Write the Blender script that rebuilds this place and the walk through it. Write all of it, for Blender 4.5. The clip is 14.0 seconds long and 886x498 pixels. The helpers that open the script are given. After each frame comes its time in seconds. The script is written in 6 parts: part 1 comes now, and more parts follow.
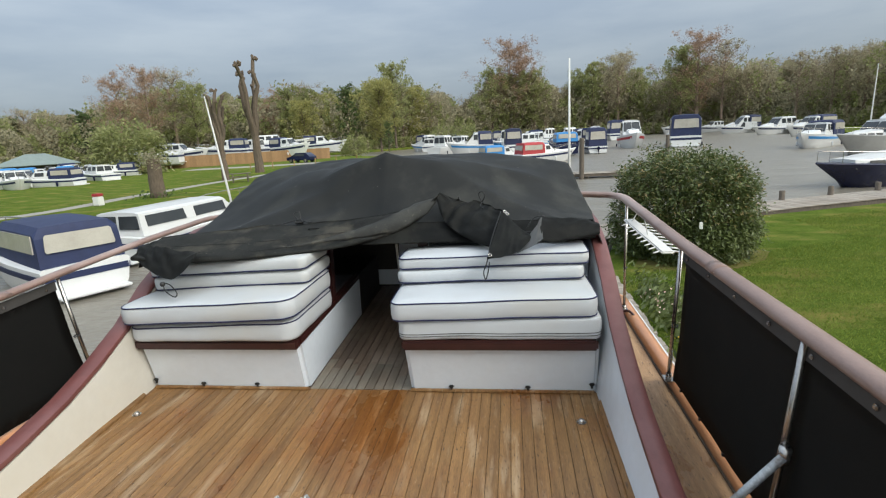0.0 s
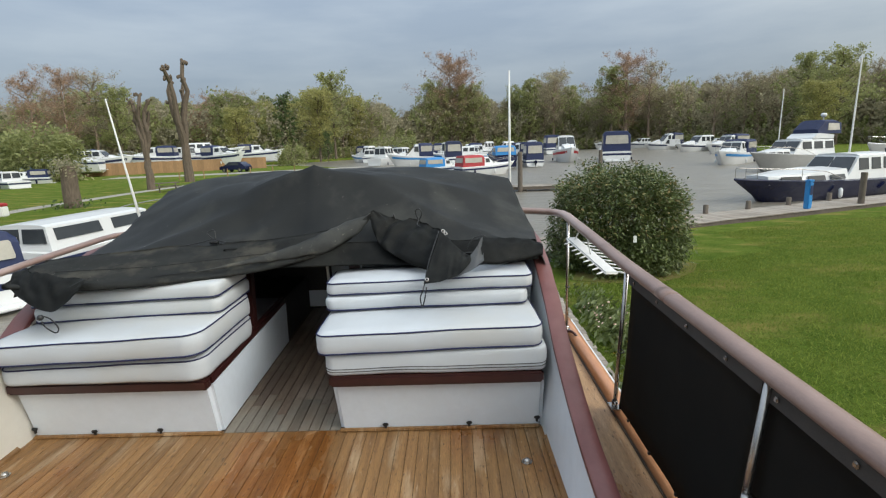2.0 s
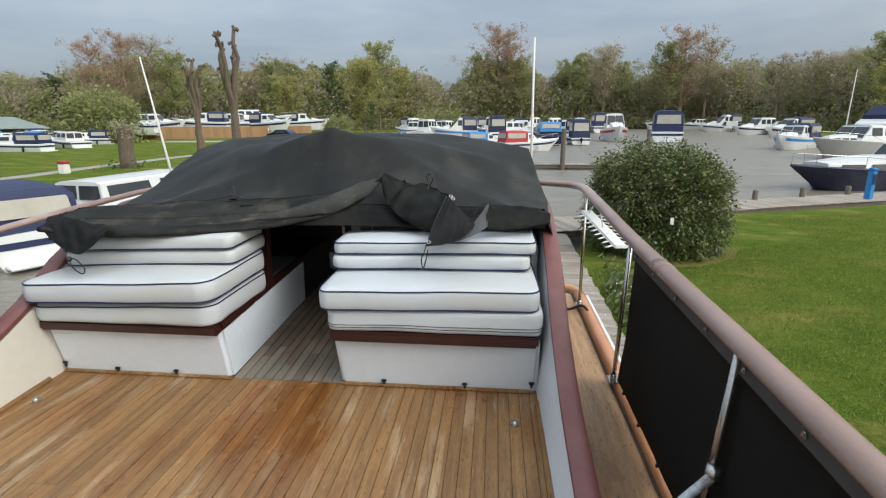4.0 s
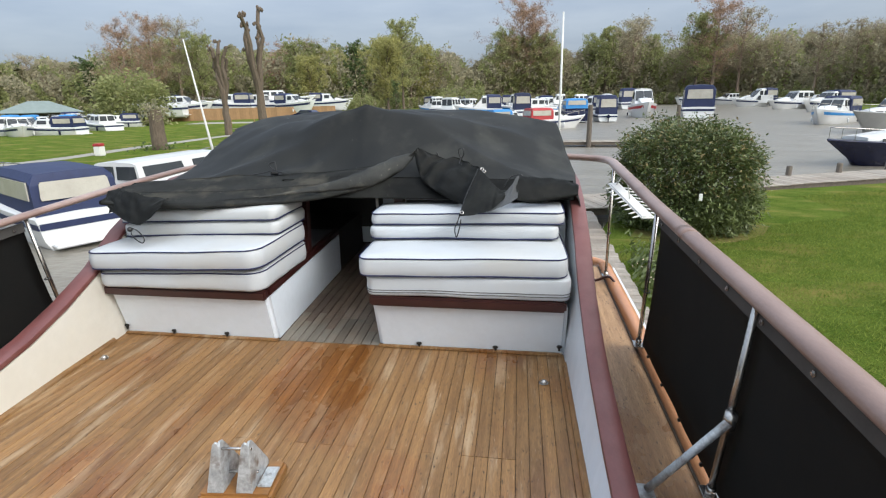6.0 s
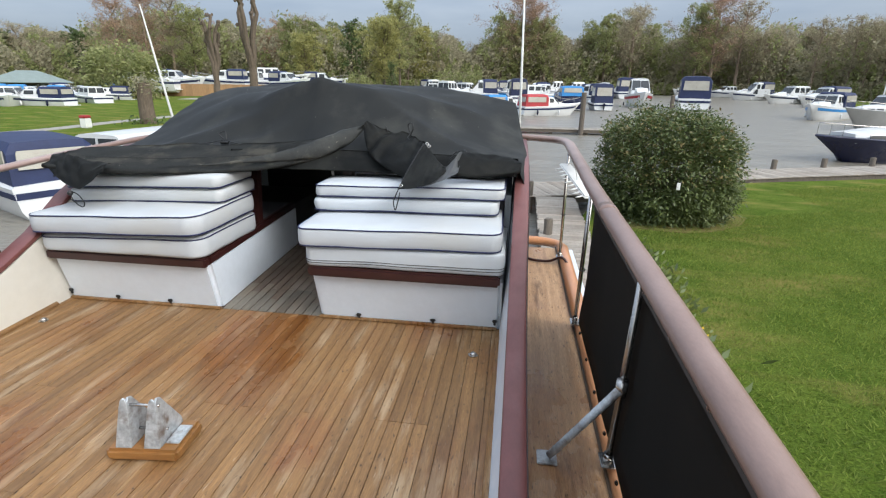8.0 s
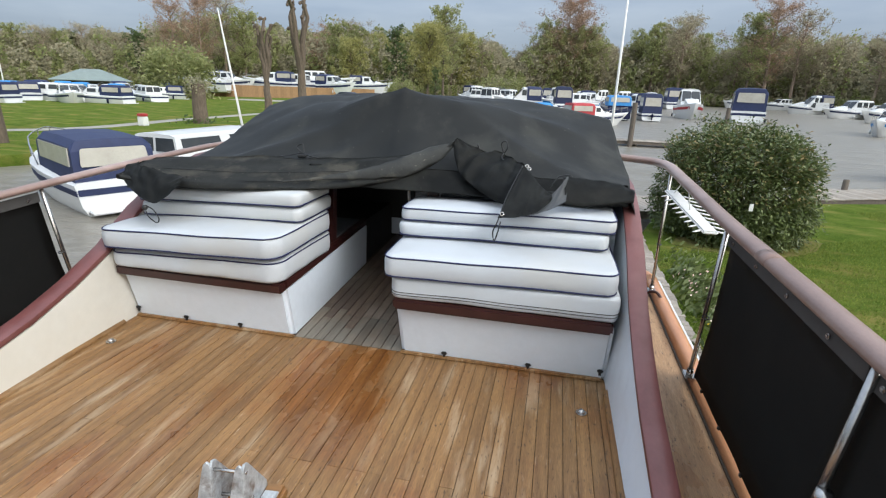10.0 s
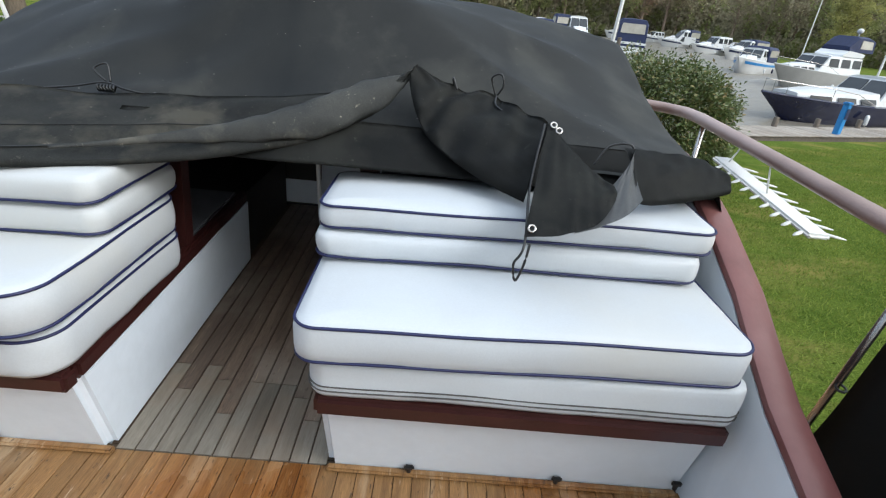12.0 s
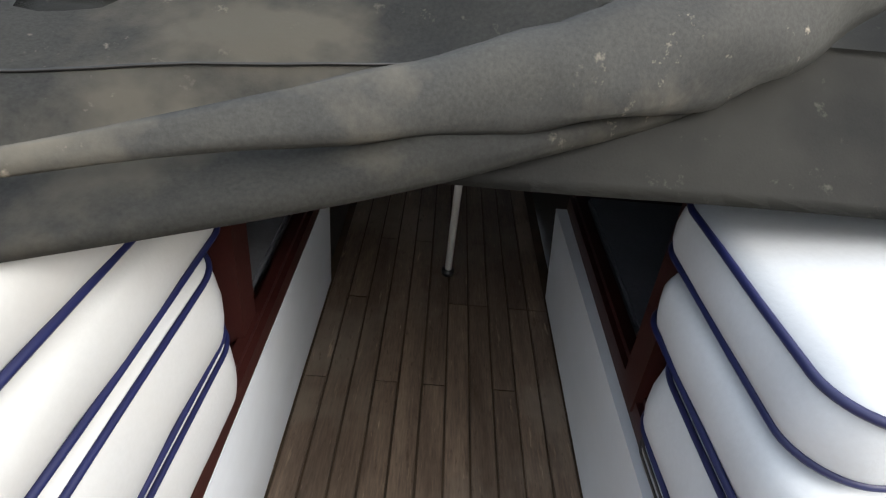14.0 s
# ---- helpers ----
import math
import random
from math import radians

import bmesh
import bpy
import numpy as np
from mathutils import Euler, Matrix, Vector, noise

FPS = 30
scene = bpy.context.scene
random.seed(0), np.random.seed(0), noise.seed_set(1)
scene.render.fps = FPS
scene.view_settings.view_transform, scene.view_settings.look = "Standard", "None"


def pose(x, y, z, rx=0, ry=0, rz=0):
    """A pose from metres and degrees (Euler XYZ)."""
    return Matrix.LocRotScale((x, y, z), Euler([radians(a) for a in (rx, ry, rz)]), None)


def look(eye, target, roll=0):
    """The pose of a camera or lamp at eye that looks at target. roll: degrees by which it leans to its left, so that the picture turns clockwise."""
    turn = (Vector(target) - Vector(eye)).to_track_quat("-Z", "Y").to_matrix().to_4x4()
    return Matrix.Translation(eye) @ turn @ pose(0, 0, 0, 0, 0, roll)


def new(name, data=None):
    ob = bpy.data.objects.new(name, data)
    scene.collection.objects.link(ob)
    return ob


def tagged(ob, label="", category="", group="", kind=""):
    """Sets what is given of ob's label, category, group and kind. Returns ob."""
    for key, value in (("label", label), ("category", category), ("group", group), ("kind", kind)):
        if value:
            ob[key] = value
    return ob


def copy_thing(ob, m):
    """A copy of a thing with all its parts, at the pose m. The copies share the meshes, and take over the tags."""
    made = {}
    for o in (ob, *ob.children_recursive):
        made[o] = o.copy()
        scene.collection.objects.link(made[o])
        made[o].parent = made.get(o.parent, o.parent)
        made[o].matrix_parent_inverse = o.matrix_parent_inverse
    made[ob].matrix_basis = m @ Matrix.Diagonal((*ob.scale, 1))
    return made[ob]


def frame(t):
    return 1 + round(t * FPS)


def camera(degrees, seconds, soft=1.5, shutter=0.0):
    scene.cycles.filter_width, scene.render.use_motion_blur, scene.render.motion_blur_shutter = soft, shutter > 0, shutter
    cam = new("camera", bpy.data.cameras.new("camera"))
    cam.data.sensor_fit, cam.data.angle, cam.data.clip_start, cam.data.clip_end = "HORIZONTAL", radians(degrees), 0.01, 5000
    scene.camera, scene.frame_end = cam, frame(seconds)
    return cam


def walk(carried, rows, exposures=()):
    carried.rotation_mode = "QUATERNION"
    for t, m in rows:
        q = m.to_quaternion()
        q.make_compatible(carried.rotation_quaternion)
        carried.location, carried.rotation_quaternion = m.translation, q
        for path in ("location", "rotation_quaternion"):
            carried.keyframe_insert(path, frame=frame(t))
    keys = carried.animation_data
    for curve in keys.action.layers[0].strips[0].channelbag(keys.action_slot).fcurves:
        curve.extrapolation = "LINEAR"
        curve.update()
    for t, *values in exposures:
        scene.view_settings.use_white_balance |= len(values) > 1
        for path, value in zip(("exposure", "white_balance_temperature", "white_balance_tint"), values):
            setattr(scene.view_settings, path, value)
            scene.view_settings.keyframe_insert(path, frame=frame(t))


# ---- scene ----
# The camera and its walk. The boat's aft deck is z = 0; y points to the bow.
cam = camera(81.8, 14.0, soft=1.2)
PATH = [
    (0, (0.643, -0.4, 1.53), (0.374, 1.534, 1.096), -3.1),
    (0.5, (0.686, -0.329, 1.541), (0.461, 1.615, 1.129), -2.8),
    (1, (0.663, -0.223, 1.562), (0.534, 1.732, 1.161), -3.1),
    (1.5, (0.603, -0.154, 1.546), (0.55, 1.804, 1.144), -2.8),
    (2, (0.657, -0.128, 1.537), (0.617, 1.831, 1.136), -2.0),
    (2.5, (0.807, -0.09, 1.527), (0.734, 1.869, 1.127), -1.0),
    (3, (0.895, -0.044, 1.474), (0.787, 1.91, 1.058), -0.8),
    (3.5, (0.912, -0.054, 1.471), (0.761, 1.89, 1.028), -0.8),
    (4, (0.857, -0.162, 1.479), (0.663, 1.767, 0.987), -0.2),
    (6.3, (0.81, -0.344, 1.453), (0.524, 1.551, 0.879), -1.1),
    (6.5, (0.799, -0.358, 1.437), (0.525, 1.536, 0.855), -1.0),
    (7, (0.847, -0.368, 1.397), (0.605, 1.515, 0.77), -0.2),
    (7.5, (0.968, -0.351, 1.371), (0.733, 1.528, 0.729), 0.4),
    (8, (1.145, -0.328, 1.405), (0.889, 1.555, 0.782), 0.9),
    (8.5, (1.195, -0.299, 1.435), (0.87, 1.581, 0.836), 0.9),
    (9, (1.12, -0.299, 1.444), (0.688, 1.563, 0.857), 1.0),
    (9.2, (1.069, -0.287, 1.446), (0.611, 1.571, 0.865), 1.1),
    (11.3, (0.259, 0.751, 1.417), (0.163, 2.619, 0.709), 4.8),
    (11.5, (0.244, 0.891, 1.379), (0.199, 2.752, 0.65), 5.0),
    (12, (0.253, 1.29, 1.32), (0.31, 3.101, 0.474), 6.0),
    (12.5, (0.106, 1.563, 1.274), (0.212, 3.328, 0.339), 6.3),
    (13, (-0.108, 1.839, 1.327), (-0.046, 3.577, 0.338), 6.2),
    (13.3, (-0.195, 2.023, 1.277), (-0.166, 3.735, 0.244), 6.1),
    (13.5, (-0.238, 2.169, 1.208), (-0.232, 3.874, 0.162), 6.5),
    (14, (-0.372, 2.438, 1.054), (-0.316, 4.082, -0.085), 6.0),
]
EXPOSURE = [(0, 0.10, 6100, 5), (1.5, 0.02, 6050, 5), (4, 0.12, 6100, 6), (6.3, 0.36, 5950, 8), (7.5, 0.38, 5900, 8), (8.5, 0.25, 5850, 8), (9.2, 0.28, 5900, 8), (11.5, 0.26, 5750, 6), (12.5, 0.30, 5850, 6), (13.0, 0.20, 6100, 8), (13.6, 0.34, 6200, 9), (14, 0.90, 6300, 10)]
walk(cam, [(t, look(eye, target, roll)) for t, eye, target, roll in PATH], EXPOSURE)

# ---- sky and sun: a bright evening under thin cloud ----
SUN_AZ, SUN_EL = radians(122), radians(38)
world = bpy.data.worlds.new("world")
scene.world = world
world.use_nodes = True
wt = world.node_tree
wt.nodes.clear()


def wnode(kind, **sockets):
    n = wt.nodes.new(kind)
    for k, v in sockets.items():
        n.inputs[k].default_value = v
    return n


w_out, w_bg = wnode("ShaderNodeOutputWorld"), wnode("ShaderNodeBackground", Strength=1.0)
w_sky = wnode("ShaderNodeTexSky")
w_sky.sky_type, w_sky.sun_disc = "NISHITA", False
w_sky.sun_elevation, w_sky.sun_rotation = SUN_EL, SUN_AZ
w_sky.air_density, w_sky.dust_density = 1.0, 2.0
w_co, w_map = wnode("ShaderNodeTexCoord"), wnode("ShaderNodeMapping")
w_map.inputs["Scale"].default_value = (1.2, 1.2, 6.0)
w_noise = wnode("ShaderNodeTexNoise", Scale=2.2, Detail=6.0, Roughness=0.55)
w_ramp = wnode("ShaderNodeValToRGB")
w_ramp.color_ramp.elements[0].position, w_ramp.color_ramp.elements[0].color = 0.36, (0.535, 0.58, 0.64, 1)
w_ramp.color_ramp.elements[1].position, w_ramp.color_ramp.elements[1].color = 0.68, (0.725, 0.75, 0.77, 1)
w_scale = wnode("ShaderNodeMix")
w_scale.data_type, w_scale.blend_type = "RGBA", "MULTIPLY"
w_scale.inputs[0].default_value = 1.0
w_scale.inputs[7].default_value = (0.12, 0.12, 0.12, 1)
w_mix = wnode("ShaderNodeMix")
w_mix.data_type = "RGBA"
w_mix.inputs[0].default_value = 0.8
L = wt.links.new
L(w_co.outputs["Generated"], w_map.inputs["Vector"])
L(w_map.outputs["Vector"], w_noise.inputs["Vector"])
L(w_noise.outputs["Fac"], w_ramp.inputs["Fac"])
L(w_sky.outputs["Color"], w_scale.inputs[6])
L(w_scale.outputs[2], w_mix.inputs[6])
L(w_ramp.outputs["Color"], w_mix.inputs[7])
w_sep, w_grad, w_tint = wnode("ShaderNodeSeparateXYZ"), wnode("ShaderNodeMapRange"), wnode("ShaderNodeMix")
w_grad.inputs["From Min"].default_value, w_grad.inputs["From Max"].default_value = 0.0, 0.9
w_grad.inputs["To Min"].default_value, w_grad.inputs["To Max"].default_value = 0.58, 2.0
w_tint.data_type, w_tint.blend_type = "RGBA", "MULTIPLY"
w_tint.inputs[0].default_value = 1.0
w_grey = wnode("ShaderNodeCombineColor")
L(w_co.outputs["Generated"], w_sep.inputs[0])
L(w_sep.outputs["Z"], w_grad.inputs["Value"])
for k in range(3):
    L(w_grad.outputs[0], w_grey.inputs[k])
L(w_mix.outputs[2], w_tint.inputs[6])
L(w_grey.outputs[0], w_tint.inputs[7])
# the haze is brighter and warmer on the sun's side
w_dot, w_side, w_glow, w_all = wnode("ShaderNodeVectorMath"), wnode("ShaderNodeMapRange"), wnode("ShaderNodeMix"), wnode("ShaderNodeMix")
w_dot.operation = "DOT_PRODUCT"
w_dot.inputs[1].default_value = (math.sin(SUN_AZ), math.cos(SUN_AZ), 0.25)
w_side.inputs["From Min"].default_value, w_side.inputs["From Max"].default_value = -0.1, 1.0
w_glow.data_type, w_all.data_type, w_all.blend_type = "RGBA", "RGBA", "MULTIPLY"
w_all.inputs[0].default_value = 1.0
w_glow.inputs[6].default_value, w_glow.inputs[7].default_value = (0.87, 0.885, 0.92, 1), (1.95, 1.72, 1.40, 1)
L(w_co.outputs["Generated"], w_dot.inputs[0])
L(w_dot.outputs["Value"], w_side.inputs["Value"])
L(w_side.outputs[0], w_glow.inputs[0])
L(w_tint.outputs[2], w_all.inputs[6])
L(w_glow.outputs[2], w_all.inputs[7])
L(w_all.outputs[2], w_bg.inputs["Color"])
L(w_bg.outputs["Background"], w_out.inputs["Surface"])

sun = new("sun", bpy.data.lights.new("sun", "SUN"))
sun.data.energy, sun.data.angle, sun.data.color = 1.65, radians(24), (1.0, 0.965, 0.92)
sun_way = Vector((math.sin(SUN_AZ) * math.cos(SUN_EL), math.cos(SUN_AZ) * math.cos(SUN_EL), math.sin(SUN_EL)))
sun.matrix_world = look(sun_way * 60, (0, 0, 0))


# ---- materials ----
def surface(name, a, b, scale=6.0, rough=0.6, metal=0.0, bump=0.15, stretch=(1, 1, 1), fine=60.0, stain=None, amount=0.5, rough_to=None, vary=0.0, coat=0.0, big=None, depth=0.01, spec=0.5, streak=(1, 1, 1), wet=None, stain_at=(0.5, 0.68), puddle=(-0.25, 2.05, 0), specks=0.0, flecks=None):
    """Two-scale procedural surface: a and b are base colours mixed by a coarse pattern, with fine grain, stains and relief."""
    m = bpy.data.materials.new(name)
    m.use_nodes = True
    nt = m.node_tree
    bs = nt.nodes["Principled BSDF"]

    def node(kind, **kw):
        n = nt.nodes.new(kind)
        for k, v in kw.items():
            n.inputs[k].default_value = v
        return n

    def mix(fac, x, y, how="MIX"):
        n = node("ShaderNodeMix")
        n.data_type, n.blend_type = "RGBA", how
        for sock, val in ((0, fac), (6, x), (7, y)):
            if isinstance(val, (int, float)):
                n.inputs[sock].default_value = val
            elif isinstance(val, tuple):
                n.inputs[sock].default_value = (*val, 1)
            else:
                nt.links.new(val, n.inputs[sock])
        return n.outputs[2]

    co, mp = node("ShaderNodeTexCoord"), node("ShaderNodeMapping", Scale=stretch)
    info = node("ShaderNodeObjectInfo")
    off = node("ShaderNodeVectorMath")
    off.operation = "MULTIPLY"
    comb = node("ShaderNodeCombineXYZ")
    for k in range(3):
        nt.links.new(info.outputs["Random"], comb.inputs[k])
    nt.links.new(comb.outputs[0], off.inputs[0])
    off.inputs[1].default_value = (37.0, 11.0, 23.0)
    add = node("ShaderNodeVectorMath")
    nt.links.new(co.outputs["Object"], add.inputs[0])
    nt.links.new(off.outputs[0], add.inputs[1])
    nt.links.new(add.outputs[0] if vary else co.outputs["Object"], mp.inputs["Vector"])
    n1 = node("ShaderNodeTexNoise", Scale=scale, Detail=6.0, Roughness=0.6)
    n2 = node("ShaderNodeTexNoise", Scale=fine, Detail=4.0, Roughness=0.65)
    n3 = node("ShaderNodeTexNoise", Scale=big or scale * 0.23, Detail=5.0, Roughness=0.6)
    nt.links.new(mp.outputs[0], n1.inputs["Vector"])
    nt.links.new(mp.outputs[0], n2.inputs["Vector"])
    place = node("ShaderNodeNewGeometry").outputs["Position"]
    ms = node("ShaderNodeMapping", Scale=streak)
    nt.links.new(place, ms.inputs["Vector"])
    nt.links.new(ms.outputs[0], n3.inputs["Vector"])

    def ramp(src, lo, hi):
        r = node("ShaderNodeMapRange")
        r.inputs["From Min"].default_value, r.inputs["From Max"].default_value = lo, hi
        nt.links.new(src, r.inputs["Value"])
        return r.outputs[0]

    col = mix(ramp(n1.outputs["Fac"], 0.3, 0.7), a, b)
    grain = ramp(n2.outputs["Fac"], 0.25, 0.75)
    gm = node("ShaderNodeMapRange")
    gm.inputs["To Min"].default_value, gm.inputs["To Max"].default_value = 1 - 0.35 * amount, 1 + 0.12 * amount
    nt.links.new(grain, gm.inputs["Value"])
    gc = node("ShaderNodeCombineColor")
    for k in range(3):
        nt.links.new(gm.outputs[0], gc.inputs[k])
    col = mix(1.0, col, gc.outputs[0], "MULTIPLY")
    if stain:
        col = mix(ramp(n3.outputs["Fac"], *stain_at), col, stain)
    if specks:
        n5 = node("ShaderNodeTexNoise", Scale=46.0, Detail=3.0, Roughness=0.7)
        m5 = node("ShaderNodeMapping", Scale=(1.6, 0.45, 1))
        nt.links.new(place, m5.inputs["Vector"])
        nt.links.new(m5.outputs[0], n5.inputs["Vector"])
        sm = node("ShaderNodeMath")
        sm.operation = "MULTIPLY"
        nt.links.new(ramp(n5.outputs["Fac"], 0.60, 0.72), sm.inputs[0])
        sm.inputs[1].default_value = specks
        col = mix(sm.outputs[0], col, (0.045, 0.025, 0.012))
        n6 = node("ShaderNodeTexNoise", Scale=30.0, Detail=3.0, Roughness=0.7)
        m6 = node("ShaderNodeMapping", Scale=(2.6, 0.3, 1), Location=(5, 2, 0))
        nt.links.new(place, m6.inputs["Vector"])
        nt.links.new(m6.outputs[0], n6.inputs["Vector"])
        sl = node("ShaderNodeMath")
        sl.operation = "MULTIPLY"
        nt.links.new(ramp(n6.outputs["Fac"], 0.63, 0.76), sl.inputs[0])
        sl.inputs[1].default_value = specks * 0.8
        col = mix(sl.outputs[0], col, (0.52, 0.40, 0.28))
    if flecks:
        n7 = node("ShaderNodeTexNoise", Scale=38.0, Detail=4.0, Roughness=0.75)
        nt.links.new(place, n7.inputs["Vector"])
        n8 = node("ShaderNodeTexNoise", Scale=2.6, Detail=3.0)
        nt.links.new(place, n8.inputs["Vector"])
        fm = node("ShaderNodeMath")
        fm.operation = "MULTIPLY"
        nt.links.new(ramp(n7.outputs["Fac"], 0.63, 0.74), fm.inputs[0])
        nt.links.new(ramp(n8.outputs["Fac"], 0.42, 0.62), fm.inputs[1])
        col = mix(fm.outputs[0], col, flecks)
    damp = None
    if wet:
        n4 = node("ShaderNodeTexNoise", Scale=1.15, Detail=5.0, Roughness=0.62)
        mw = node("ShaderNodeMapping", Scale=(1.5, 0.8, 1), Location=(3.1, 0.4, 0))
        nt.links.new(place, mw.inputs["Vector"])
        nt.links.new(mw.outputs[0], n4.inputs["Vector"])
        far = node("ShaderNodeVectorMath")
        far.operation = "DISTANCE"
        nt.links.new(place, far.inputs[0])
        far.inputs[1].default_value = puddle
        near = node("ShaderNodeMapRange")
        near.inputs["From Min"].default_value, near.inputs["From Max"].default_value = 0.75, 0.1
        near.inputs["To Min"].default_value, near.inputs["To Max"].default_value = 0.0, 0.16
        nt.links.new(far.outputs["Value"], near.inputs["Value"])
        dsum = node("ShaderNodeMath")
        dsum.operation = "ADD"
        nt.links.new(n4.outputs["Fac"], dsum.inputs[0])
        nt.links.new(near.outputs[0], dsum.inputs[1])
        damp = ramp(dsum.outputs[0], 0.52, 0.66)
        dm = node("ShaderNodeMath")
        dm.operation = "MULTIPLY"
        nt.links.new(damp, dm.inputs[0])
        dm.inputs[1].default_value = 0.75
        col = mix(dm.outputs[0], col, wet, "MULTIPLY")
    if vary:
        vm = node("ShaderNodeMapRange")
        vm.inputs["To Min"].default_value, vm.inputs["To Max"].default_value = 1 - vary, 1 + vary * 0.6
        nt.links.new(info.outputs["Random"], vm.inputs["Value"])
        vc = node("ShaderNodeCombineColor")
        for k in range(3):
            nt.links.new(vm.outputs[0], vc.inputs[k])
        col = mix(1.0, col, vc.outputs[0], "MULTIPLY")
    nt.links.new(col, bs.inputs["Base Color"])
    bs.inputs["Metallic"].default_value, bs.inputs["Specular IOR Level"].default_value = metal, spec
    if rough_to is None:
        bs.inputs["Roughness"].default_value = rough
    else:
        rm = node("ShaderNodeMapRange")
        rm.inputs["From Min"].default_value, rm.inputs["From Max"].default_value = 0.42, 0.62
        rm.inputs["To Min"].default_value, rm.inputs["To Max"].default_value = rough, rough_to
        if damp is not None:
            rm.inputs["From Min"].default_value, rm.inputs["From Max"].default_value = 0.0, 1.0
        nt.links.new(damp if damp is not None else n3.outputs["Fac"], rm.inputs["Value"])
        nt.links.new(rm.outputs[0], bs.inputs["Roughness"])
    if coat:
        bs.inputs["Coat Weight"].default_value, bs.inputs["Coat Roughness"].default_value = coat, 0.15
    if bump:
        bp = node("ShaderNodeBump", Strength=bump, Distance=depth)
        mh = node("ShaderNodeMath")
        mh.operation = "ADD"
        nt.links.new(n1.outputs["Fac"], mh.inputs[0])
        nt.links.new(n2.outputs["Fac"], mh.inputs[1])
        nt.links.new(mh.outputs[0], bp.inputs["Height"])
        nt.links.new(bp.outputs[0], bs.inputs["Normal"])
    return m


def leafy(name, a, b, rough=0.55, through_light=0.25):
    """Leaf surface whose colour changes from leaf to leaf."""
    m = bpy.data.materials.new(name)
    m.use_nodes = True
    nt = m.node_tree
    bs = nt.nodes["Principled BSDF"]
    geo, ob = nt.nodes.new("ShaderNodeNewGeometry"), nt.nodes.new("ShaderNodeObjectInfo")
    co, ns = nt.nodes.new("ShaderNodeTexCoord"), nt.nodes.new("ShaderNodeTexNoise")
    ns.inputs["Scale"].default_value = 0.5
    nt.links.new(co.outputs["Object"], ns.inputs["Vector"])
    ma = nt.nodes.new("ShaderNodeMath")
    ma.operation = "ADD"
    nt.links.new(geo.outputs["Random Per Island"], ma.inputs[0])
    nt.links.new(ns.outputs["Fac"], ma.inputs[1])
    mb = nt.nodes.new("ShaderNodeMath")
    mb.operation = "MULTIPLY_ADD"
    nt.links.new(ob.outputs["Random"], mb.inputs[0])
    mb.inputs[1].default_value = 0.5
    nt.links.new(ma.outputs[0], mb.inputs[2])
    mr = nt.nodes.new("ShaderNodeMapRange")
    mr.inputs["From Min"].default_value, mr.inputs["From Max"].default_value = 0.4, 1.7
    nt.links.new(mb.outputs[0], mr.inputs["Value"])
    mx = nt.nodes.new("ShaderNodeMix")
    mx.data_type = "RGBA"
    mx.inputs[6].default_value, mx.inputs[7].default_value = (*a, 1), (*b, 1)
    nt.links.new(mr.outputs[0], mx.inputs[0])
    nt.links.new(mx.outputs[2], bs.inputs["Base Color"])
    bs.inputs["Roughness"].default_value = rough
    tr, sh = nt.nodes.new("ShaderNodeBsdfTranslucent"), nt.nodes.new("ShaderNodeMixShader")
    sh.inputs[0].default_value = through_light
    nt.links.new(mx.outputs[2], tr.inputs["Color"])
    nt.links.new(bs.outputs[0], sh.inputs[1])
    nt.links.new(tr.outputs[0], sh.inputs[2])
    nt.links.new(sh.outputs[0], nt.nodes["Material Output"].inputs["Surface"])
    return m


M = {}
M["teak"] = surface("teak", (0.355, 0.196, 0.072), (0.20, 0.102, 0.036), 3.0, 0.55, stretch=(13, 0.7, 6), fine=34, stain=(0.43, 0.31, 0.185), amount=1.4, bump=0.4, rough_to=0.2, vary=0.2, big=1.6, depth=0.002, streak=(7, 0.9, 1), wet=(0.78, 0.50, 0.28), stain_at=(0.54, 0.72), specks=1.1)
M["grey_teak"] = surface("grey_teak", (0.25, 0.225, 0.185), (0.15, 0.13, 0.10), 3.0, 0.6, stretch=(9, 0.9, 6), fine=26, stain=(0.20, 0.145, 0.10), amount=0.9, bump=0.3, vary=0.3, big=1.4, depth=0.002)
M["brown_teak"] = surface("brown_teak", (0.20, 0.145, 0.105), (0.095, 0.066, 0.047), 3.0, 0.5, stretch=(9, 0.9, 6), fine=26, stain=(0.20, 0.165, 0.13), amount=1.3, bump=0.3, vary=0.22, big=2.4, depth=0.002, specks=0.6)
M["caulk"] = surface("caulk", (0.040, 0.029, 0.019), (0.085, 0.055, 0.032), 8, 0.7, bump=0.1)
M["ply"] = surface("side_deck_ply", (0.56, 0.36, 0.195), (0.35, 0.195, 0.092), 2.6, 0.5, stretch=(14, 0.7, 4), fine=34, stain=(0.13, 0.068, 0.030), amount=1.4, bump=0.5, rough_to=0.10, big=1.2, depth=0.003, streak=(7, 1.1, 1), wet=(0.62, 0.46, 0.33), stain_at=(0.56, 0.70), puddle=(1.45, 1.5, 0), specks=1.0, flecks=(0.55, 0.50, 0.43))
M["toe"] = surface("toe_rail_wood", (0.62, 0.30, 0.14), (0.52, 0.23, 0.10), 5, 0.3, stretch=(4, 1, 4), fine=40, bump=0.08, coat=0.3)
M["mahogany"] = surface("mahogany", (0.042, 0.011, 0.0095), (0.028, 0.007, 0.006), 5, 0.4, stretch=(2, 2, 2), fine=50, bump=0.06, coat=0.12)
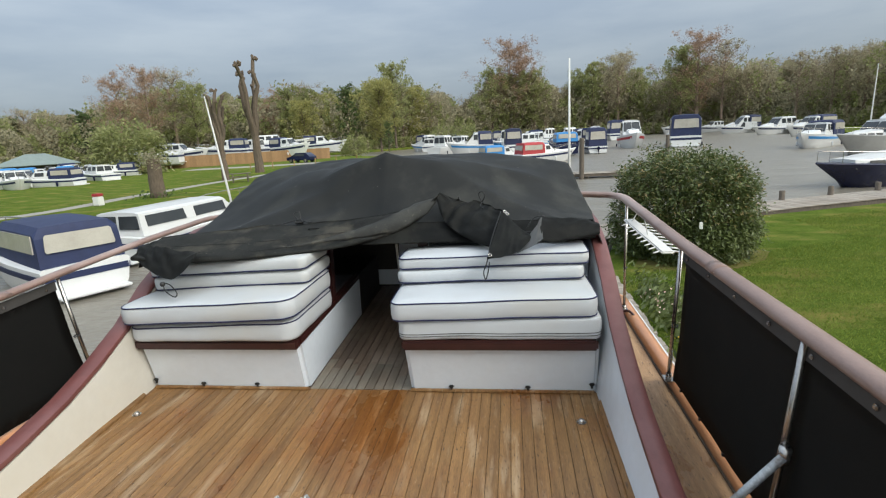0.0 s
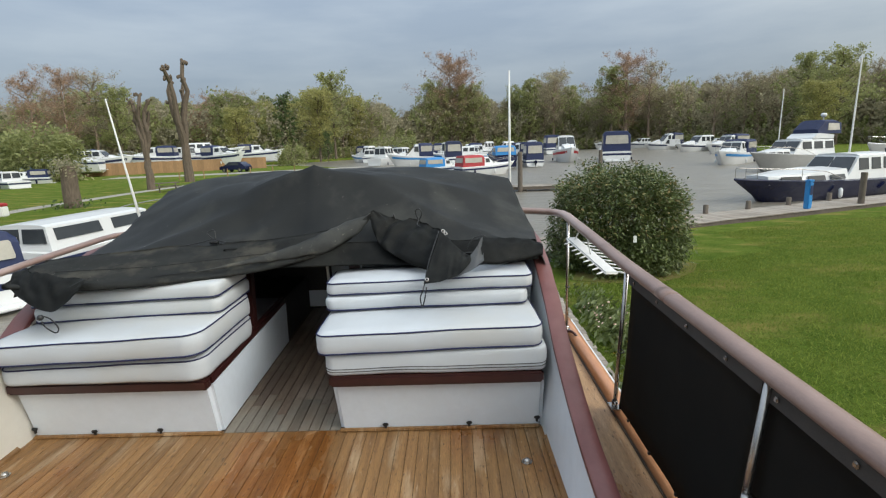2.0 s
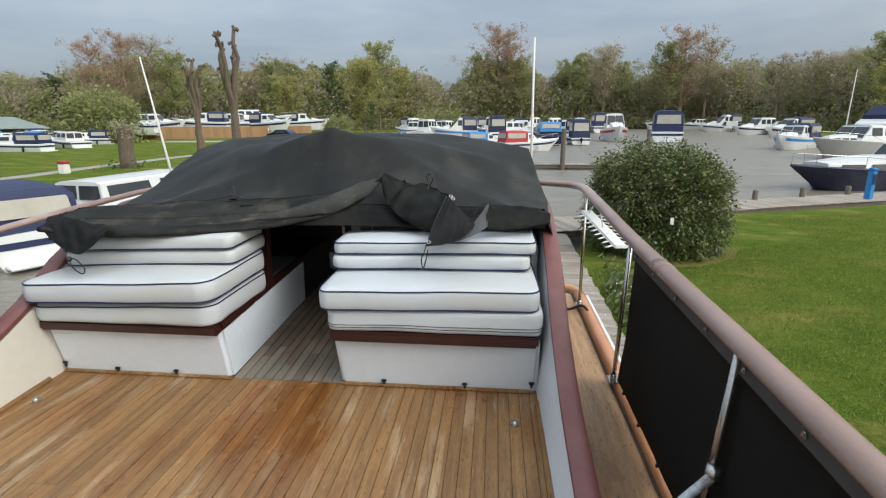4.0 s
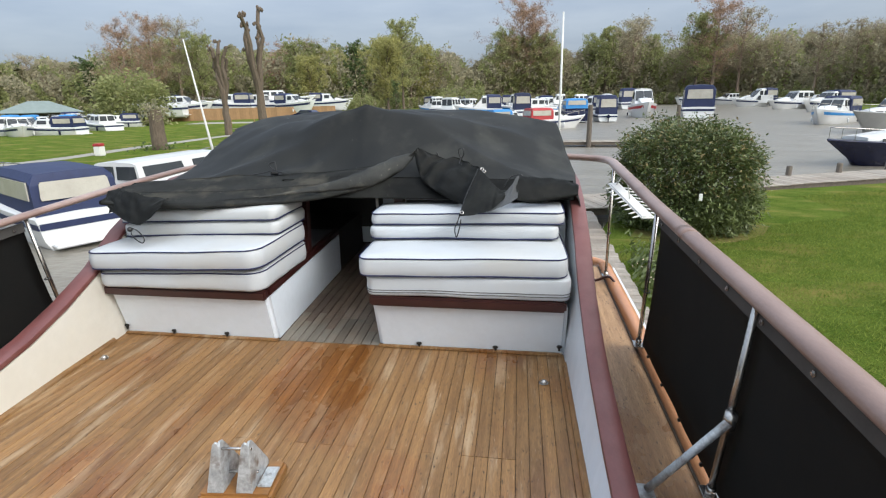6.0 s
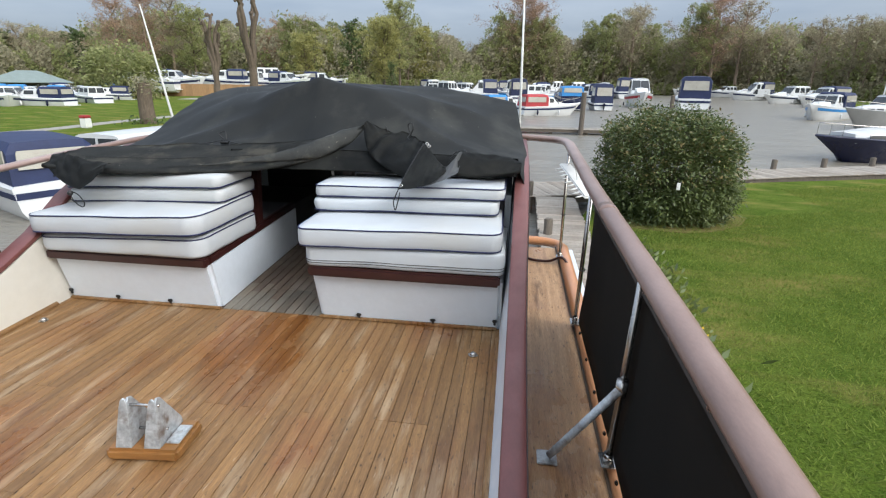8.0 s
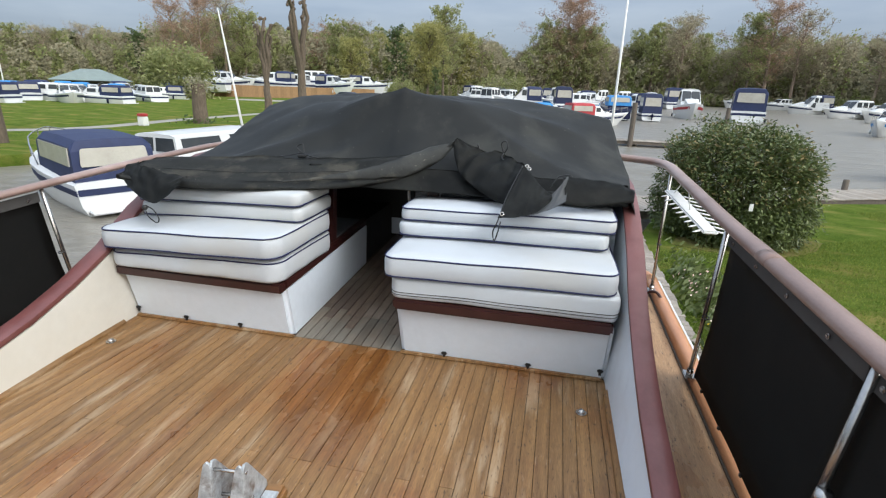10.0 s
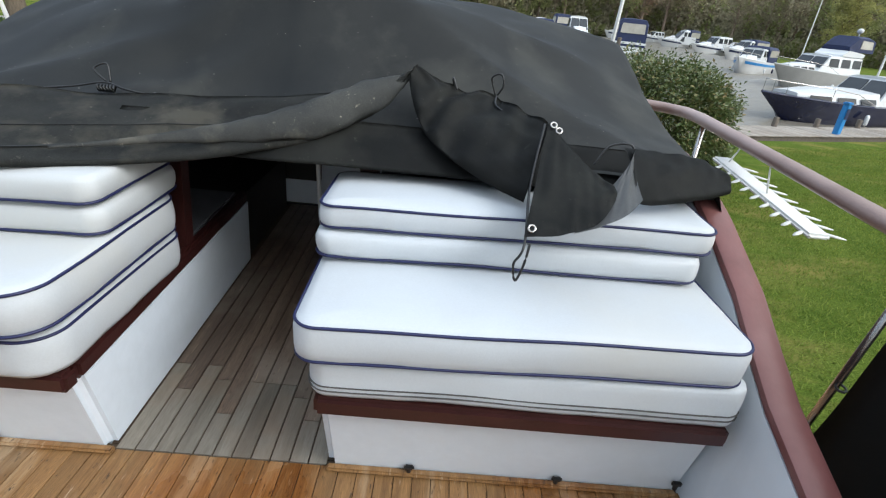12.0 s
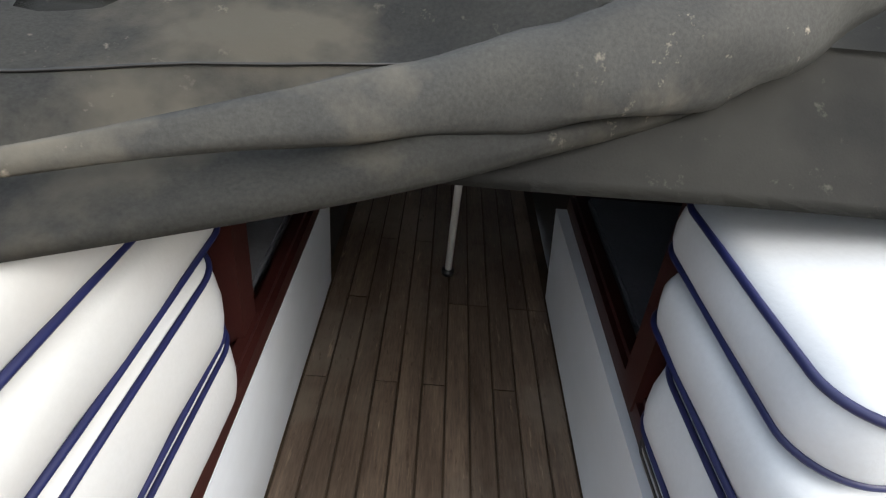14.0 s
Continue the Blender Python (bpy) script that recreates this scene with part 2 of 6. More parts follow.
M["cap"] = surface("painted_capping", (0.17, 0.058, 0.052), (0.125, 0.042, 0.038), 5, 0.38, stretch=(2, 1, 2), fine=50, stain=(0.2, 0.09, 0.085), amount=0.4, bump=0.05)
M["rail"] = surface("handrail", (0.29, 0.20, 0.17), (0.215, 0.14, 0.115), 4, 0.3, stretch=(3, 1, 3), fine=60, stain=(0.40, 0.30, 0.27), amount=0.4, bump=0.04)
M["gel"] = surface("white_paint", (0.70, 0.755, 0.825), (0.655, 0.705, 0.765), 2, 0.35, fine=20, stain=(0.61, 0.64, 0.665), amount=0.15, bump=0.03)
M["cream"] = surface("cream_paint", (0.70, 0.68, 0.615), (0.64, 0.615, 0.55), 2, 0.4, fine=22, stain=(0.62, 0.58, 0.49), amount=0.15, bump=0.03)
M["vinyl"] = surface("cushion_vinyl", (0.515, 0.545, 0.575), (0.485, 0.505, 0.525), 4, 0.5, fine=160, amount=0.15, bump=0.1, stain=(0.495, 0.495, 0.475), depth=0.003, spec=0.3)
M["navy"] = surface("navy_piping", (0.010, 0.014, 0.075), (0.008, 0.011, 0.055), 30, 0.5, bump=0.0)
M["canvas"] = surface("black_canvas", (0.0138, 0.0148, 0.0150), (0.0212, 0.0222, 0.0215), 3.2, 0.62, fine=320, amount=0.7, bump=0.12, stain=(0.036, 0.0365, 0.033), big=2.6, depth=0.002, spec=0.22, stain_at=(0.5, 0.68), flecks=(0.08, 0.076, 0.066))
M["canvas_dirty"] = surface("lichen_canvas", (0.026, 0.028, 0.029), (0.058, 0.059, 0.054), 5.0, 0.7, fine=260, amount=1.0, bump=0.15, stain=(0.105, 0.098, 0.080), big=4.5, depth=0.002, spec=0.25, stain_at=(0.5, 0.66), flecks=(0.26, 0.235, 0.19))
M["canvas_inside"] = surface("canvas_lining", (0.16, 0.165, 0.17), (0.10, 0.105, 0.11), 3, 0.45, fine=200, amount=0.4, bump=0.05, depth=0.002)
M["mesh"] = surface("black_dodger", (0.0165, 0.017, 0.0165), (0.022, 0.0215, 0.0205), 5, 0.7, fine=300, amount=0.5, bump=0.08, depth=0.001, spec=0.3)
M["strip"] = surface("grey_webbing", (0.07, 0.066, 0.062), (0.05, 0.047, 0.045), 9, 0.7, fine=200, bump=0.1, depth=0.002)
M["steel"] = surface("stainless", (0.55, 0.53, 0.50), (0.45, 0.43, 0.41), 9, 0.25, 0.95, fine=90, bump=0.02)
M["galv"] = surface("galvanised", (0.62, 0.65, 0.67), (0.36, 0.38, 0.40), 26, 0.5, 0.35, fine=90, amount=0.9, bump=0.35, stain=(0.17, 0.13, 0.10), big=14, depth=0.002)
M["block"] = surface("varnished_block", (0.34, 0.16, 0.045), (0.24, 0.105, 0.03), 6, 0.35, stretch=(1, 6, 6), fine=40, stain=(0.10, 0.075, 0.03), bump=0.12)
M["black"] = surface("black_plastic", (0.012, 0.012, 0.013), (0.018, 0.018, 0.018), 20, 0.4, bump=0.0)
M["whiteplastic"] = surface("white_plastic", (0.80, 0.80, 0.78), (0.72, 0.72, 0.70), 8, 0.4, fine=60, amount=0.2, bump=0.05)
# near-black base colour that stands in for the shade under the cover
M["shade_in"] = surface("interior_shade", (0.03, 0.026, 0.022), (0.02, 0.017, 0.015), 4, 0.6, bump=0.05)
M["greyvinyl"] = surface("grey_vinyl", (0.16, 0.17, 0.19), (0.12, 0.13, 0.145), 6, 0.5, fine=120, bump=0.05)
M["grass"] = surface("lawn", (0.088, 0.145, 0.017), (0.165, 0.22, 0.035), 1.6, 1.0, fine=40, stain=(0.235, 0.205, 0.06), amount=2.2, bump=0.8, big=0.75, depth=0.06, spec=0.05, stain_at=(0.5, 0.7), streak=(0.6, 1.5, 1))
M["soil"] = surface("bare_soil", (0.17, 0.13, 0.06), (0.15, 0.17, 0.04), 3, 1.0, fine=30, bump=0.4, depth=0.03, spec=0.05)
M["path"] = surface("gravel_path", (0.34, 0.32, 0.28), (0.27, 0.255, 0.225), 2, 0.9, fine=30, bump=0.2)
M["jetty"] = surface("weathered_planks", (0.40, 0.355, 0.30), (0.31, 0.27, 0.225), 2.5, 0.75, stretch=(1, 8, 4), fine=28, stain=(0.24, 0.20, 0.16), amount=0.8, bump=0.3, vary=0.2, depth=0.003)
M["post"] = surface("old_post", (0.17, 0.14, 0.11), (0.10, 0.085, 0.07), 4, 0.85, stretch=(6, 6, 1), fine=30, bump=0.4)
M["hullwhite"] = surface("boat_gelcoat", (0.72, 0.73, 0.73), (0.66, 0.67, 0.67), 0.8, 0.25, fine=12, amount=0.1, bump=0.0, vary=0.12)
M["hullnavy"] = surface("navy_hull", (0.008, 0.012, 0.05), (0.006, 0.009, 0.036), 1, 0.18, bump=0.0)
M["blue"] = surface("blue_canvas", (0.015, 0.026, 0.088), (0.011, 0.019, 0.066), 3, 0.65, fine=50, bump=0.1, vary=0.2)
M["brightblue"] = surface("bright_blue", (0.04, 0.25, 0.60), (0.035, 0.21, 0.52), 2, 0.45, bump=0.03)
M["red"] = surface("red_canvas", (0.42, 0.04, 0.045), (0.34, 0.03, 0.035), 2, 0.6, bump=0.05)
M["greyhull"] = surface("grey_hull", (0.45, 0.45, 0.44), (0.38, 0.38, 0.37), 1, 0.35, bump=0.0)
M["window"] = surface("tinted_window", (0.03, 0.035, 0.04), (0.045, 0.05, 0.055), 1, 0.06, bump=0.0)
M["clear"] = surface("clear_pvc", (0.50, 0.48, 0.42), (0.40, 0.38, 0.33), 1.5, 0.18, bump=0.04)
M["wood"] = surface("fence_wood", (0.36, 0.22, 0.11), (0.28, 0.165, 0.08), 2, 0.8, stretch=(5, 5, 1), fine=20, bump=0.1, vary=0.2)
M["bark"] = surface("bark", (0.19, 0.15, 0.115), (0.115, 0.092, 0.072), 3, 0.95, stretch=(4, 4, 1), fine=20, bump=0.6, depth=0.04, spec=0.15)
M["twig"] = surface("twigs", (0.34, 0.26, 0.20), (0.26, 0.20, 0.155), 3, 0.95, bump=0.0, spec=0.1)
M["roof"] = surface("grey_green_roof", (0.22, 0.27, 0.255), (0.18, 0.22, 0.205), 0.4, 0.6, fine=4, bump=0.05)
M["brick"] = surface("dark_building", (0.09, 0.07, 0.055), (0.06, 0.05, 0.045), 1, 0.8, fine=8, bump=0.1)
M["asphalt"] = surface("asphalt", (0.10, 0.10, 0.10), (0.07, 0.07, 0.07), 1, 0.9, fine=20, bump=0.1)
M["leaf_spring"] = leafy("spring_leaves", (0.19, 0.215, 0.08), (0.38, 0.39, 0.165), 0.7, 0.5)
M["leaf_yellow"] = leafy("willow_leaves", (0.25, 0.245, 0.075), (0.42, 0.40, 0.15), 0.7, 0.5)
M["leaf_bud"] = leafy("red_buds", (0.29, 0.185, 0.125), (0.46, 0.32, 0.22), 0.8, 0.5)
M["leaf_grey"] = leafy("grey_buds", (0.285, 0.26, 0.165), (0.46, 0.42, 0.28), 0.8, 0.5)
M["leaf_dark"] = leafy("dark_leaves", (0.065, 0.104, 0.039), (0.13, 0.1755, 0.0585), 0.7, 0.4)
M["leaf_far"] = leafy("far_wood", (0.21, 0.21, 0.125), (0.36, 0.335, 0.205), 0.9, 0.5)
M["leaf_bush"] = leafy("shrub_leaves", (0.042, 0.068, 0.018), (0.18, 0.215, 0.075), 0.4, 0.25)
M["leaf_tip"] = leafy("shrub_tips", (0.1495, 0.1725, 0.0517), (0.299, 0.2185, 0.0978), 0.45, 0.2)
M["blade"] = leafy("grass_blades", (0.09, 0.15, 0.016), (0.25, 0.30, 0.055), 0.9, 0.5)
M["flower"] = surface("yellow_petals", (0.75, 0.52, 0.03), (0.7, 0.45, 0.02), 9, 0.5, bump=0.0)
M["petal"] = surface("pale_petals", (0.75, 0.6, 0.5), (0.7, 0.4, 0.35), 9, 0.5, bump=0.0)


def water_material():
    m = bpy.data.materials.new("harbour_water")
    m.use_nodes = True
    nt = m.node_tree
    bs = nt.nodes["Principled BSDF"]
    bs.inputs["Base Color"].default_value = (0.20, 0.182, 0.150, 1)
    bs.inputs["Roughness"].default_value = 0.3
    bs.inputs["IOR"].default_value = 1.33
    bs.inputs["Specular IOR Level"].default_value = 0.85
    co = nt.nodes.new("ShaderNodeTexCoord")
    prev = None
    for scale, strength, dist in ((0.45, 0.7, 0.35), (2.2, 0.7, 0.09), (9.0, 0.5, 0.012)):
        mp, ns, bp = nt.nodes.new("ShaderNodeMapping"), nt.nodes.new("ShaderNodeTexNoise"), nt.nodes.new("ShaderNodeBump")
        mp.inputs["Scale"].default_value = (0.6, 1.3, 1)
        ns.inputs["Scale"].default_value, ns.inputs["Detail"].default_value = scale, 4
        bp.inputs["Strength"].default_value, bp.inputs["Distance"].default_value = strength, dist
        nt.links.new(co.outputs["Object"], mp.inputs["Vector"])
        nt.links.new(mp.outputs[0], ns.inputs["Vector"])
        nt.links.new(ns.outputs["Fac"], bp.inputs["Height"])
        if prev:
            nt.links.new(prev.outputs[0], bp.inputs["Normal"])
        prev = bp
    nt.links.new(prev.outputs[0], bs.inputs["Normal"])
    return m


M["water"] = water_material()


# ---- building helpers ----
def part(name, bm, material, parent=None, label="", smooth=False):
    """Links a bmesh as one mesh object, under a thing or a part where one is given."""
    me = bpy.data.meshes.new(name)
    bmesh.ops.recalc_face_normals(bm, faces=bm.faces)
    if smooth:
        for f in bm.faces:
            f.smooth = True
    bm.to_mesh(me)
    bm.free()
    me.materials.append(M[material] if isinstance(material, str) else material)
    ob = new(name, me)
    if smooth == "auto":
        me.set_sharp_from_angle(angle=radians(40))
    if parent:
        ob.parent = parent
    if label:
        ob["label"] = label
    return ob


def thing(name, label, category, at=(0, 0, 0), rz=0.0, group="", kind=""):
    """An Empty that carries the parts of one thing."""
    e = new(name)
    e.matrix_basis = pose(*at, 0, 0, rz)
    e.empty_display_size = 0.1
    return tagged(e, label, category, group, kind)


def box(bm, x0, x1, y0, y1, z0, z1, bevel=0.0, seg=2):
    vs = bmesh.ops.create_cube(bm, size=1)["verts"]
    for v in vs:
        v.co = Vector(((x0 + x1) / 2 + v.co.x * (x1 - x0), (y0 + y1) / 2 + v.co.y * (y1 - y0), (z0 + z1) / 2 + v.co.z * (z1 - z0)))
    if bevel:
        es = list({e for v in vs for e in v.link_edges})
        bmesh.ops.bevel(bm, geom=es, offset=bevel, segments=seg, affect="EDGES", clamp_overlap=True)
    return bm


def boxm(*args, **kw):
    return box(bmesh.new(), *args, **kw)


def tube(bm, pts, r, seg=10, closed=False, flat=1.0):
    """A tube round a line of points; r may be a number or one for each point."""
    pts = [Vector(p) for p in pts]
    n = len(pts)
    rings = []
    up = Vector((0, 0, 1))
    for i, p in enumerate(pts):
        a = pts[(i - 1) % n] if closed or i else p
        b = pts[(i + 1) % n] if closed or i < n - 1 else p
        d = (b - a).normalized()
        ref = up if abs(d.z) < 0.95 else Vector((0, 1, 0))
        s = d.cross(ref).normalized()
        u = s.cross(d)
        rr = r if isinstance(r, (int, float)) else r[i]
        rings.append([bm.verts.new(p + (s * math.cos(k * math.tau / seg) + u * math.sin(k * math.tau / seg) * flat) * rr) for k in range(seg)])
    for i in range(n if closed else n - 1):
        a, b = rings[i], rings[(i + 1) % n]
        for k in range(seg):
            bm.faces.new((a[k], a[(k + 1) % seg], b[(k + 1) % seg], b[k]))
    if not closed:
        bm.faces.new(rings[0][::-1])
        bm.faces.new(rings[-1])
    return bm


def loft(bm, rings, closed=True, caps=True):
    """Skins a row of rings that have the same number of points."""
    vs = [[bm.verts.new(p) for p in ring] for ring in rings]
    n = len(vs[0])
    for a, b in zip(vs, vs[1:]):
        for k in range(n if closed else n - 1):
            j = (k + 1) % n
            bm.faces.new((a[k], a[j], b[j], b[k]))
    if caps and closed:
        bm.faces.new(vs[0][::-1])
        bm.faces.new(vs[-1])
    return bm


def curve(pts, n):
    """n points on a smooth line through pts."""
    pts = [Vector(p) for p in pts]
    out = []
    for i in range(n):
        f = i / (n - 1) * (len(pts) - 1)
        k = min(int(f), len(pts) - 2)
        t = f - k
        p0, p1, p2, p3 = pts[max(k - 1, 0)], pts[k], pts[k + 1], pts[min(k + 2, len(pts) - 1)]
        out.append(0.5 * ((2 * p1) + (p2 - p0) * t + (2 * p0 - 5 * p1 + 4 * p2 - p3) * t * t + (3 * p1 - p0 - 3 * p2 + p3) * t ** 3))
    return out


def along(table, y):
    """The value at y between rows (y, value)."""
    ys, vs = zip(*table)
    return float(np.interp(y, ys, vs))


def smooth01(t):
    t = min(max(t, 0.0), 1.0)
    return t * t * (3 - 2 * t)


# ---- the boat: deck, bulwarks, hull ----
XC = -0.32                      # the boat's middle line
LEFT = [(-2, -1.48), (0, -1.54), (1.4, -1.63), (1.9, -1.69), (2.45, -1.74), (4.5, -1.80)]
CAP = [(-2, 0.13), (0, 0.13), (1.0, 0.15), (1.35, 0.18), (1.75, 0.25), (2.0, 0.32), (2.35, 0.46), (2.6, 0.62), (2.95, 0.78), (3.3, 0.86), (4.4, 0.9)]


def side_x(y, s):
    """Inner face of the bulwark; s is -1 to port, +1 to starboard."""
    return along(LEFT, y) if s < 0 else 1.125


BOX_Y, BOX_END, DECK_AFT = 2.45, 3.66, -1.6
SHEER = 0.046                   # rise of the passage floor and the lockers towards the bow, for each metre


def sheer_up(bm):
    """Lifts what lies forward of the lockers' front along the deck's sheer."""
    for v in bm.verts:
        v.co.z += SHEER * max(0.0, v.co.y - BOX_Y)
    return bm


YS = [DECK_AFT + i * 0.14 for i in range(44) if DECK_AFT + i * 0.14 < 4.4]

hull = thing("motor_boat_hull", "white painted steel hull of the moored motor cruiser underfoot", "boat hull", kind="structure")
bm = bmesh.new()
rings = []
for y in [-2.0, -1.6, 0, 2, 4, 4.42]:
    w = 2.06
    rings.append([(XC - w, y, -0.10), (XC - w * 0.97, y, -1.0), (XC - w * 0.9, y, -2.3), (XC + w * 0.9, y, -2.3), (XC + w * 0.97, y, -1.0), (XC + w, y, -0.10), (XC + w - 0.06, y, -0.10), (XC + w - 0.1, y, -1.2), (XC - w + 0.1, y, -1.2), (XC - w + 0.06, y, -0.10)])
loft(bm, rings)
part("hull_side", bm, "gel", hull)
bm = bmesh.new()
rings = []
for y, w in ((4.43, 1.55), (5.4, 1.45), (6.4, 1.2), (7.4, 0.8), (8.4, 0.15)):
    rings.append([(XC - w, y, -0.8), (XC - w * 0.8, y, -2.3), (XC + w * 0.8, y, -2.3), (XC + w, y, -0.8), (XC, y, -0.76)])
loft(bm, rings)
part("fore_hull", bm, "gel", hull)
part("transom", boxm(XC - 2.0, XC + 2.0, -2.05, -1.98, -2.3, 0.2), "gel", hull)

for s, name in ((-1, "port"), (1, "starboard")):
    bw = thing("bulwark", "cream painted bulwark that sweeps up beside the seats", "bulwark", kind="structure")
    bm = bmesh.new()
    rings = []
    for y in YS:
        x, h = side_x(y, s), along(CAP, y)
        t0 = 0.035 if s > 0 else 0.0
        rings.append([(x - s * 0.012, y, -0.02), (x + s * t0, y, h), (x + s * (t0 + 0.085), y, h), (x + s * 0.115, y, -0.06)])
    loft(bm, rings)
    part("side_panel", bm, "cream" if s < 0 else "gel", bw)
    bm = bmesh.new()
    rings = []
    for y in YS:
        x, h = side_x(y, s) + s * (0.076 if s > 0 else 0.05), along(CAP, y) + 0.004
        ring = []
        for k in range(12):
            a = k / 12 * math.tau
            cx, cz = math.cos(a), math.sin(a)
            ring.append((x + (0.046 if s > 0 else 0.055) * math.copysign(abs(cx) ** 0.45, cx), y, h + 0.018 + 0.02 * math.copysign(abs(cz) ** 0.6, cz)))
        rings.append(ring)
    loft(bm, rings)
    part("capping", bm, "cap", bw, "brown painted wooden capping", smooth="auto")
    bm = bmesh.new()
    loft(bm, [[(side_x(y, s) + s * 0.118, y, -0.05), (side_x(y, s) + s * 0.118, y, along(CAP, y) - 0.004), (side_x(y, s) + s * 0.128, y, along(CAP, y) - 0.004), (side_x(y, s) + s * 0.128, y, -0.05)] for y in YS])
    part("outer_board", bm, "mahogany", bw)
    # side deck and toe rail
    sd = thing("side_deck", "wet varnished plywood side deck with dark worn patches", "side deck", kind="structure")
    bm = bmesh.new()
    rings = []
    for y in YS:
        x0 = side_x(y, s) + s * 0.12
        x1 = XC + s * 1.90
        rings.append([(x0, y, -0.05), (x1, y, -0.05), (x1, y, -0.09), (x0, y, -0.09)])
    loft(bm, rings)
    part("deck_sheet", bm, "ply", sd)
    tr = thing("toe_rail", "light varnished wooden toe rail along the deck edge", "toe rail", kind="structure")
    bm = bmesh.new()
    rings = []
    for y in YS:
        x = XC + s * 1.95
        rings.append([(x + 0.055 * math.cos(a), y, -0.045 + 0.045 * math.sin(a) * (1 if math.sin(a) > 0 else 0.6)) for a in [k / 10 * math.tau for k in range(10)]])
    loft(bm, rings)
    part("rail_bead", bm, "toe", tr, smooth=True)
    part("seam", boxm(XC + s * 1.885, XC + s * 1.897, DECK_AFT, 4.3, -0.048, -0.042), "caulk", tr)
    # base trim along the bulwark
    bm = bmesh.new()
    loft(bm, [[(side_x(y, s) - s * 0.002, y, 0.0), (side_x(y, s) - s * 0.028, y, 0.0), (side_x(y, s) - s * 0.026, y, 0.012), (side_x(y, s) - s * 0.008, y, 0.026), (side_x(y, s) - s * 0.002, y, 0.026)] for y in YS if y < 2.46])
    tagged(part("base_trim", bm, "teak"), "orange-brown wooden quarter trim along the deck edge", "trim", kind="structure")

aft = thing("aft_bulkhead", "white painted aft bulkhead closing the deck", "bulkhead", kind="structure")
part("panel", boxm(XC - 1.25, XC + 1.25, DECK_AFT - 0.1, DECK_AFT - 0.004, -0.1, 0.2), "gel", aft)

# ---- seat lockers ----
SEAT_Z = 0.318


def locker(x0, x1, inner, label):
    """White locker with a mahogany edge; inner is -1 or +1: the side on which the passage runs."""
    e = thing("seat_locker", label, "seat locker")
    bm = bmesh.new()
    rings = []
    # the front leans out towards the top
    pts = [(x0, BOX_Y), (x1, BOX_Y), (x1, BOX_END), (x0, BOX_END)]
    low = [(x, y) for x, y in pts]
    top = [(x - 0.0, y - (0.075 if y < 3 else 0)) for x, y in pts]
    top = [(x + (0.006 if inner > 0 else -0.012 - 0.022 * (y > 3)) if (x > XC) == (inner < 0) and abs(x - XC) < 0.5 else x, y) for x, y in top]
    loft(bm, [[(x, y, 0.002) for x, y in low], [(x, y, SEAT_Z) for x, y in top]])
    bmesh.ops.bevel(bm, geom=[ed for ed in bm.edges if abs(ed.verts[0].co.z - ed.verts[1].co.z) > 0.1 and ed.verts[0].co.y < 3], offset=0.025, segments=3, affect="EDGES")
    part("body", sheer_up(bm), "gel", e)
    pas = x1 if inner > 0 else x0
    out = x0 if inner > 0 else x1
    rx0, rx1 = (x0 + 0.01, x1 + 0.010) if inner > 0 else (x0 - 0.012, x1 - 0.015)
    bm = boxm(rx0, rx1, BOX_Y - 0.125, BOX_Y - 0.07, SEAT_Z - 0.004, SEAT_Z + 0.056, bevel=0.012)
    part("front_edge", bm, "mahogany", e, "glossy dark mahogany edge board")
    a, b = (pas - 0.035, pas + 0.008) if inner > 0 else (pas - 0.008, pas + 0.035)
    part("side_edge", sheer_up(boxm(a, b, BOX_Y - 0.068, BOX_END, SEAT_Z - 0.003, SEAT_Z + 0.057, bevel=0.012)), "mahogany", e, "glossy dark mahogany edge board")
    part("lid", sheer_up(boxm(min(out, pas) + 0.045, max(out, pas) - 0.045, BOX_Y - 0.06, BOX_END, SEAT_Z + 0.004, SEAT_Z + 0.045, bevel=0.006)), "greyvinyl", e, "grey seat lid")
    # backrest post and frame
    px0, px1 = (pas - 0.075, pas - 0.012) if inner > 0 else (pas - 0.012, pas + 0.052)
    bm = bmesh.new()
    rings = []
    for z in (SEAT_Z + 0.05, 0.62, 0.82):
        yy = (3.06 if inner > 0 else 3.0) + (z - 0.4) * 0.10
        rings.append([(px0, yy, z), (px1, yy, z), (px1, yy + 0.06, z), (px0, yy + 0.06, z)])
    loft(bm, rings)
    part("backrest_post", bm, "mahogany", e, "dark mahogany backrest post")
    bm = bmesh.new()
    r0, r1 = (x0 + 0.03, px0 - 0.004) if inner > 0 else (px1 + 0.004, x1 - 0.03)
    loft(bm, [[(r0, 3.08 + (z - 0.4) * 0.1, z), (r1, 3.08 + (z - 0.4) * 0.1, z), (r1, 3.10 + (z - 0.4) * 0.1, z), (r0, 3.10 + (z - 0.4) * 0.1, z)] for z in (SEAT_Z + 0.05, 0.78)])
    part("backrest_panel", bm, "greyvinyl", e)
    # turn buttons along the foot
    xs = [0.255, 0.715, 1.085] if inner < 0 else [-1.70, -1.37, -1.0]
    for k, x in enumerate(xs):
        z, y = (0.034, BOX_Y - 0.012) if not (abs(x) > 1.05 and k != 1) else (0.06, BOX_Y - 0.018)
        bm = boxm(x - 0.016, x + 0.016, y - 0.014, y, z - 0.006, z + 0.012, bevel=0.005)
        tube(bm, [(x, y - 0.004, z - 0.022), (x, y - 0.006, z + 0.0)], 0.007, 8)
        part("cover_button", bm, "black", e, "small black turn button")
    return e


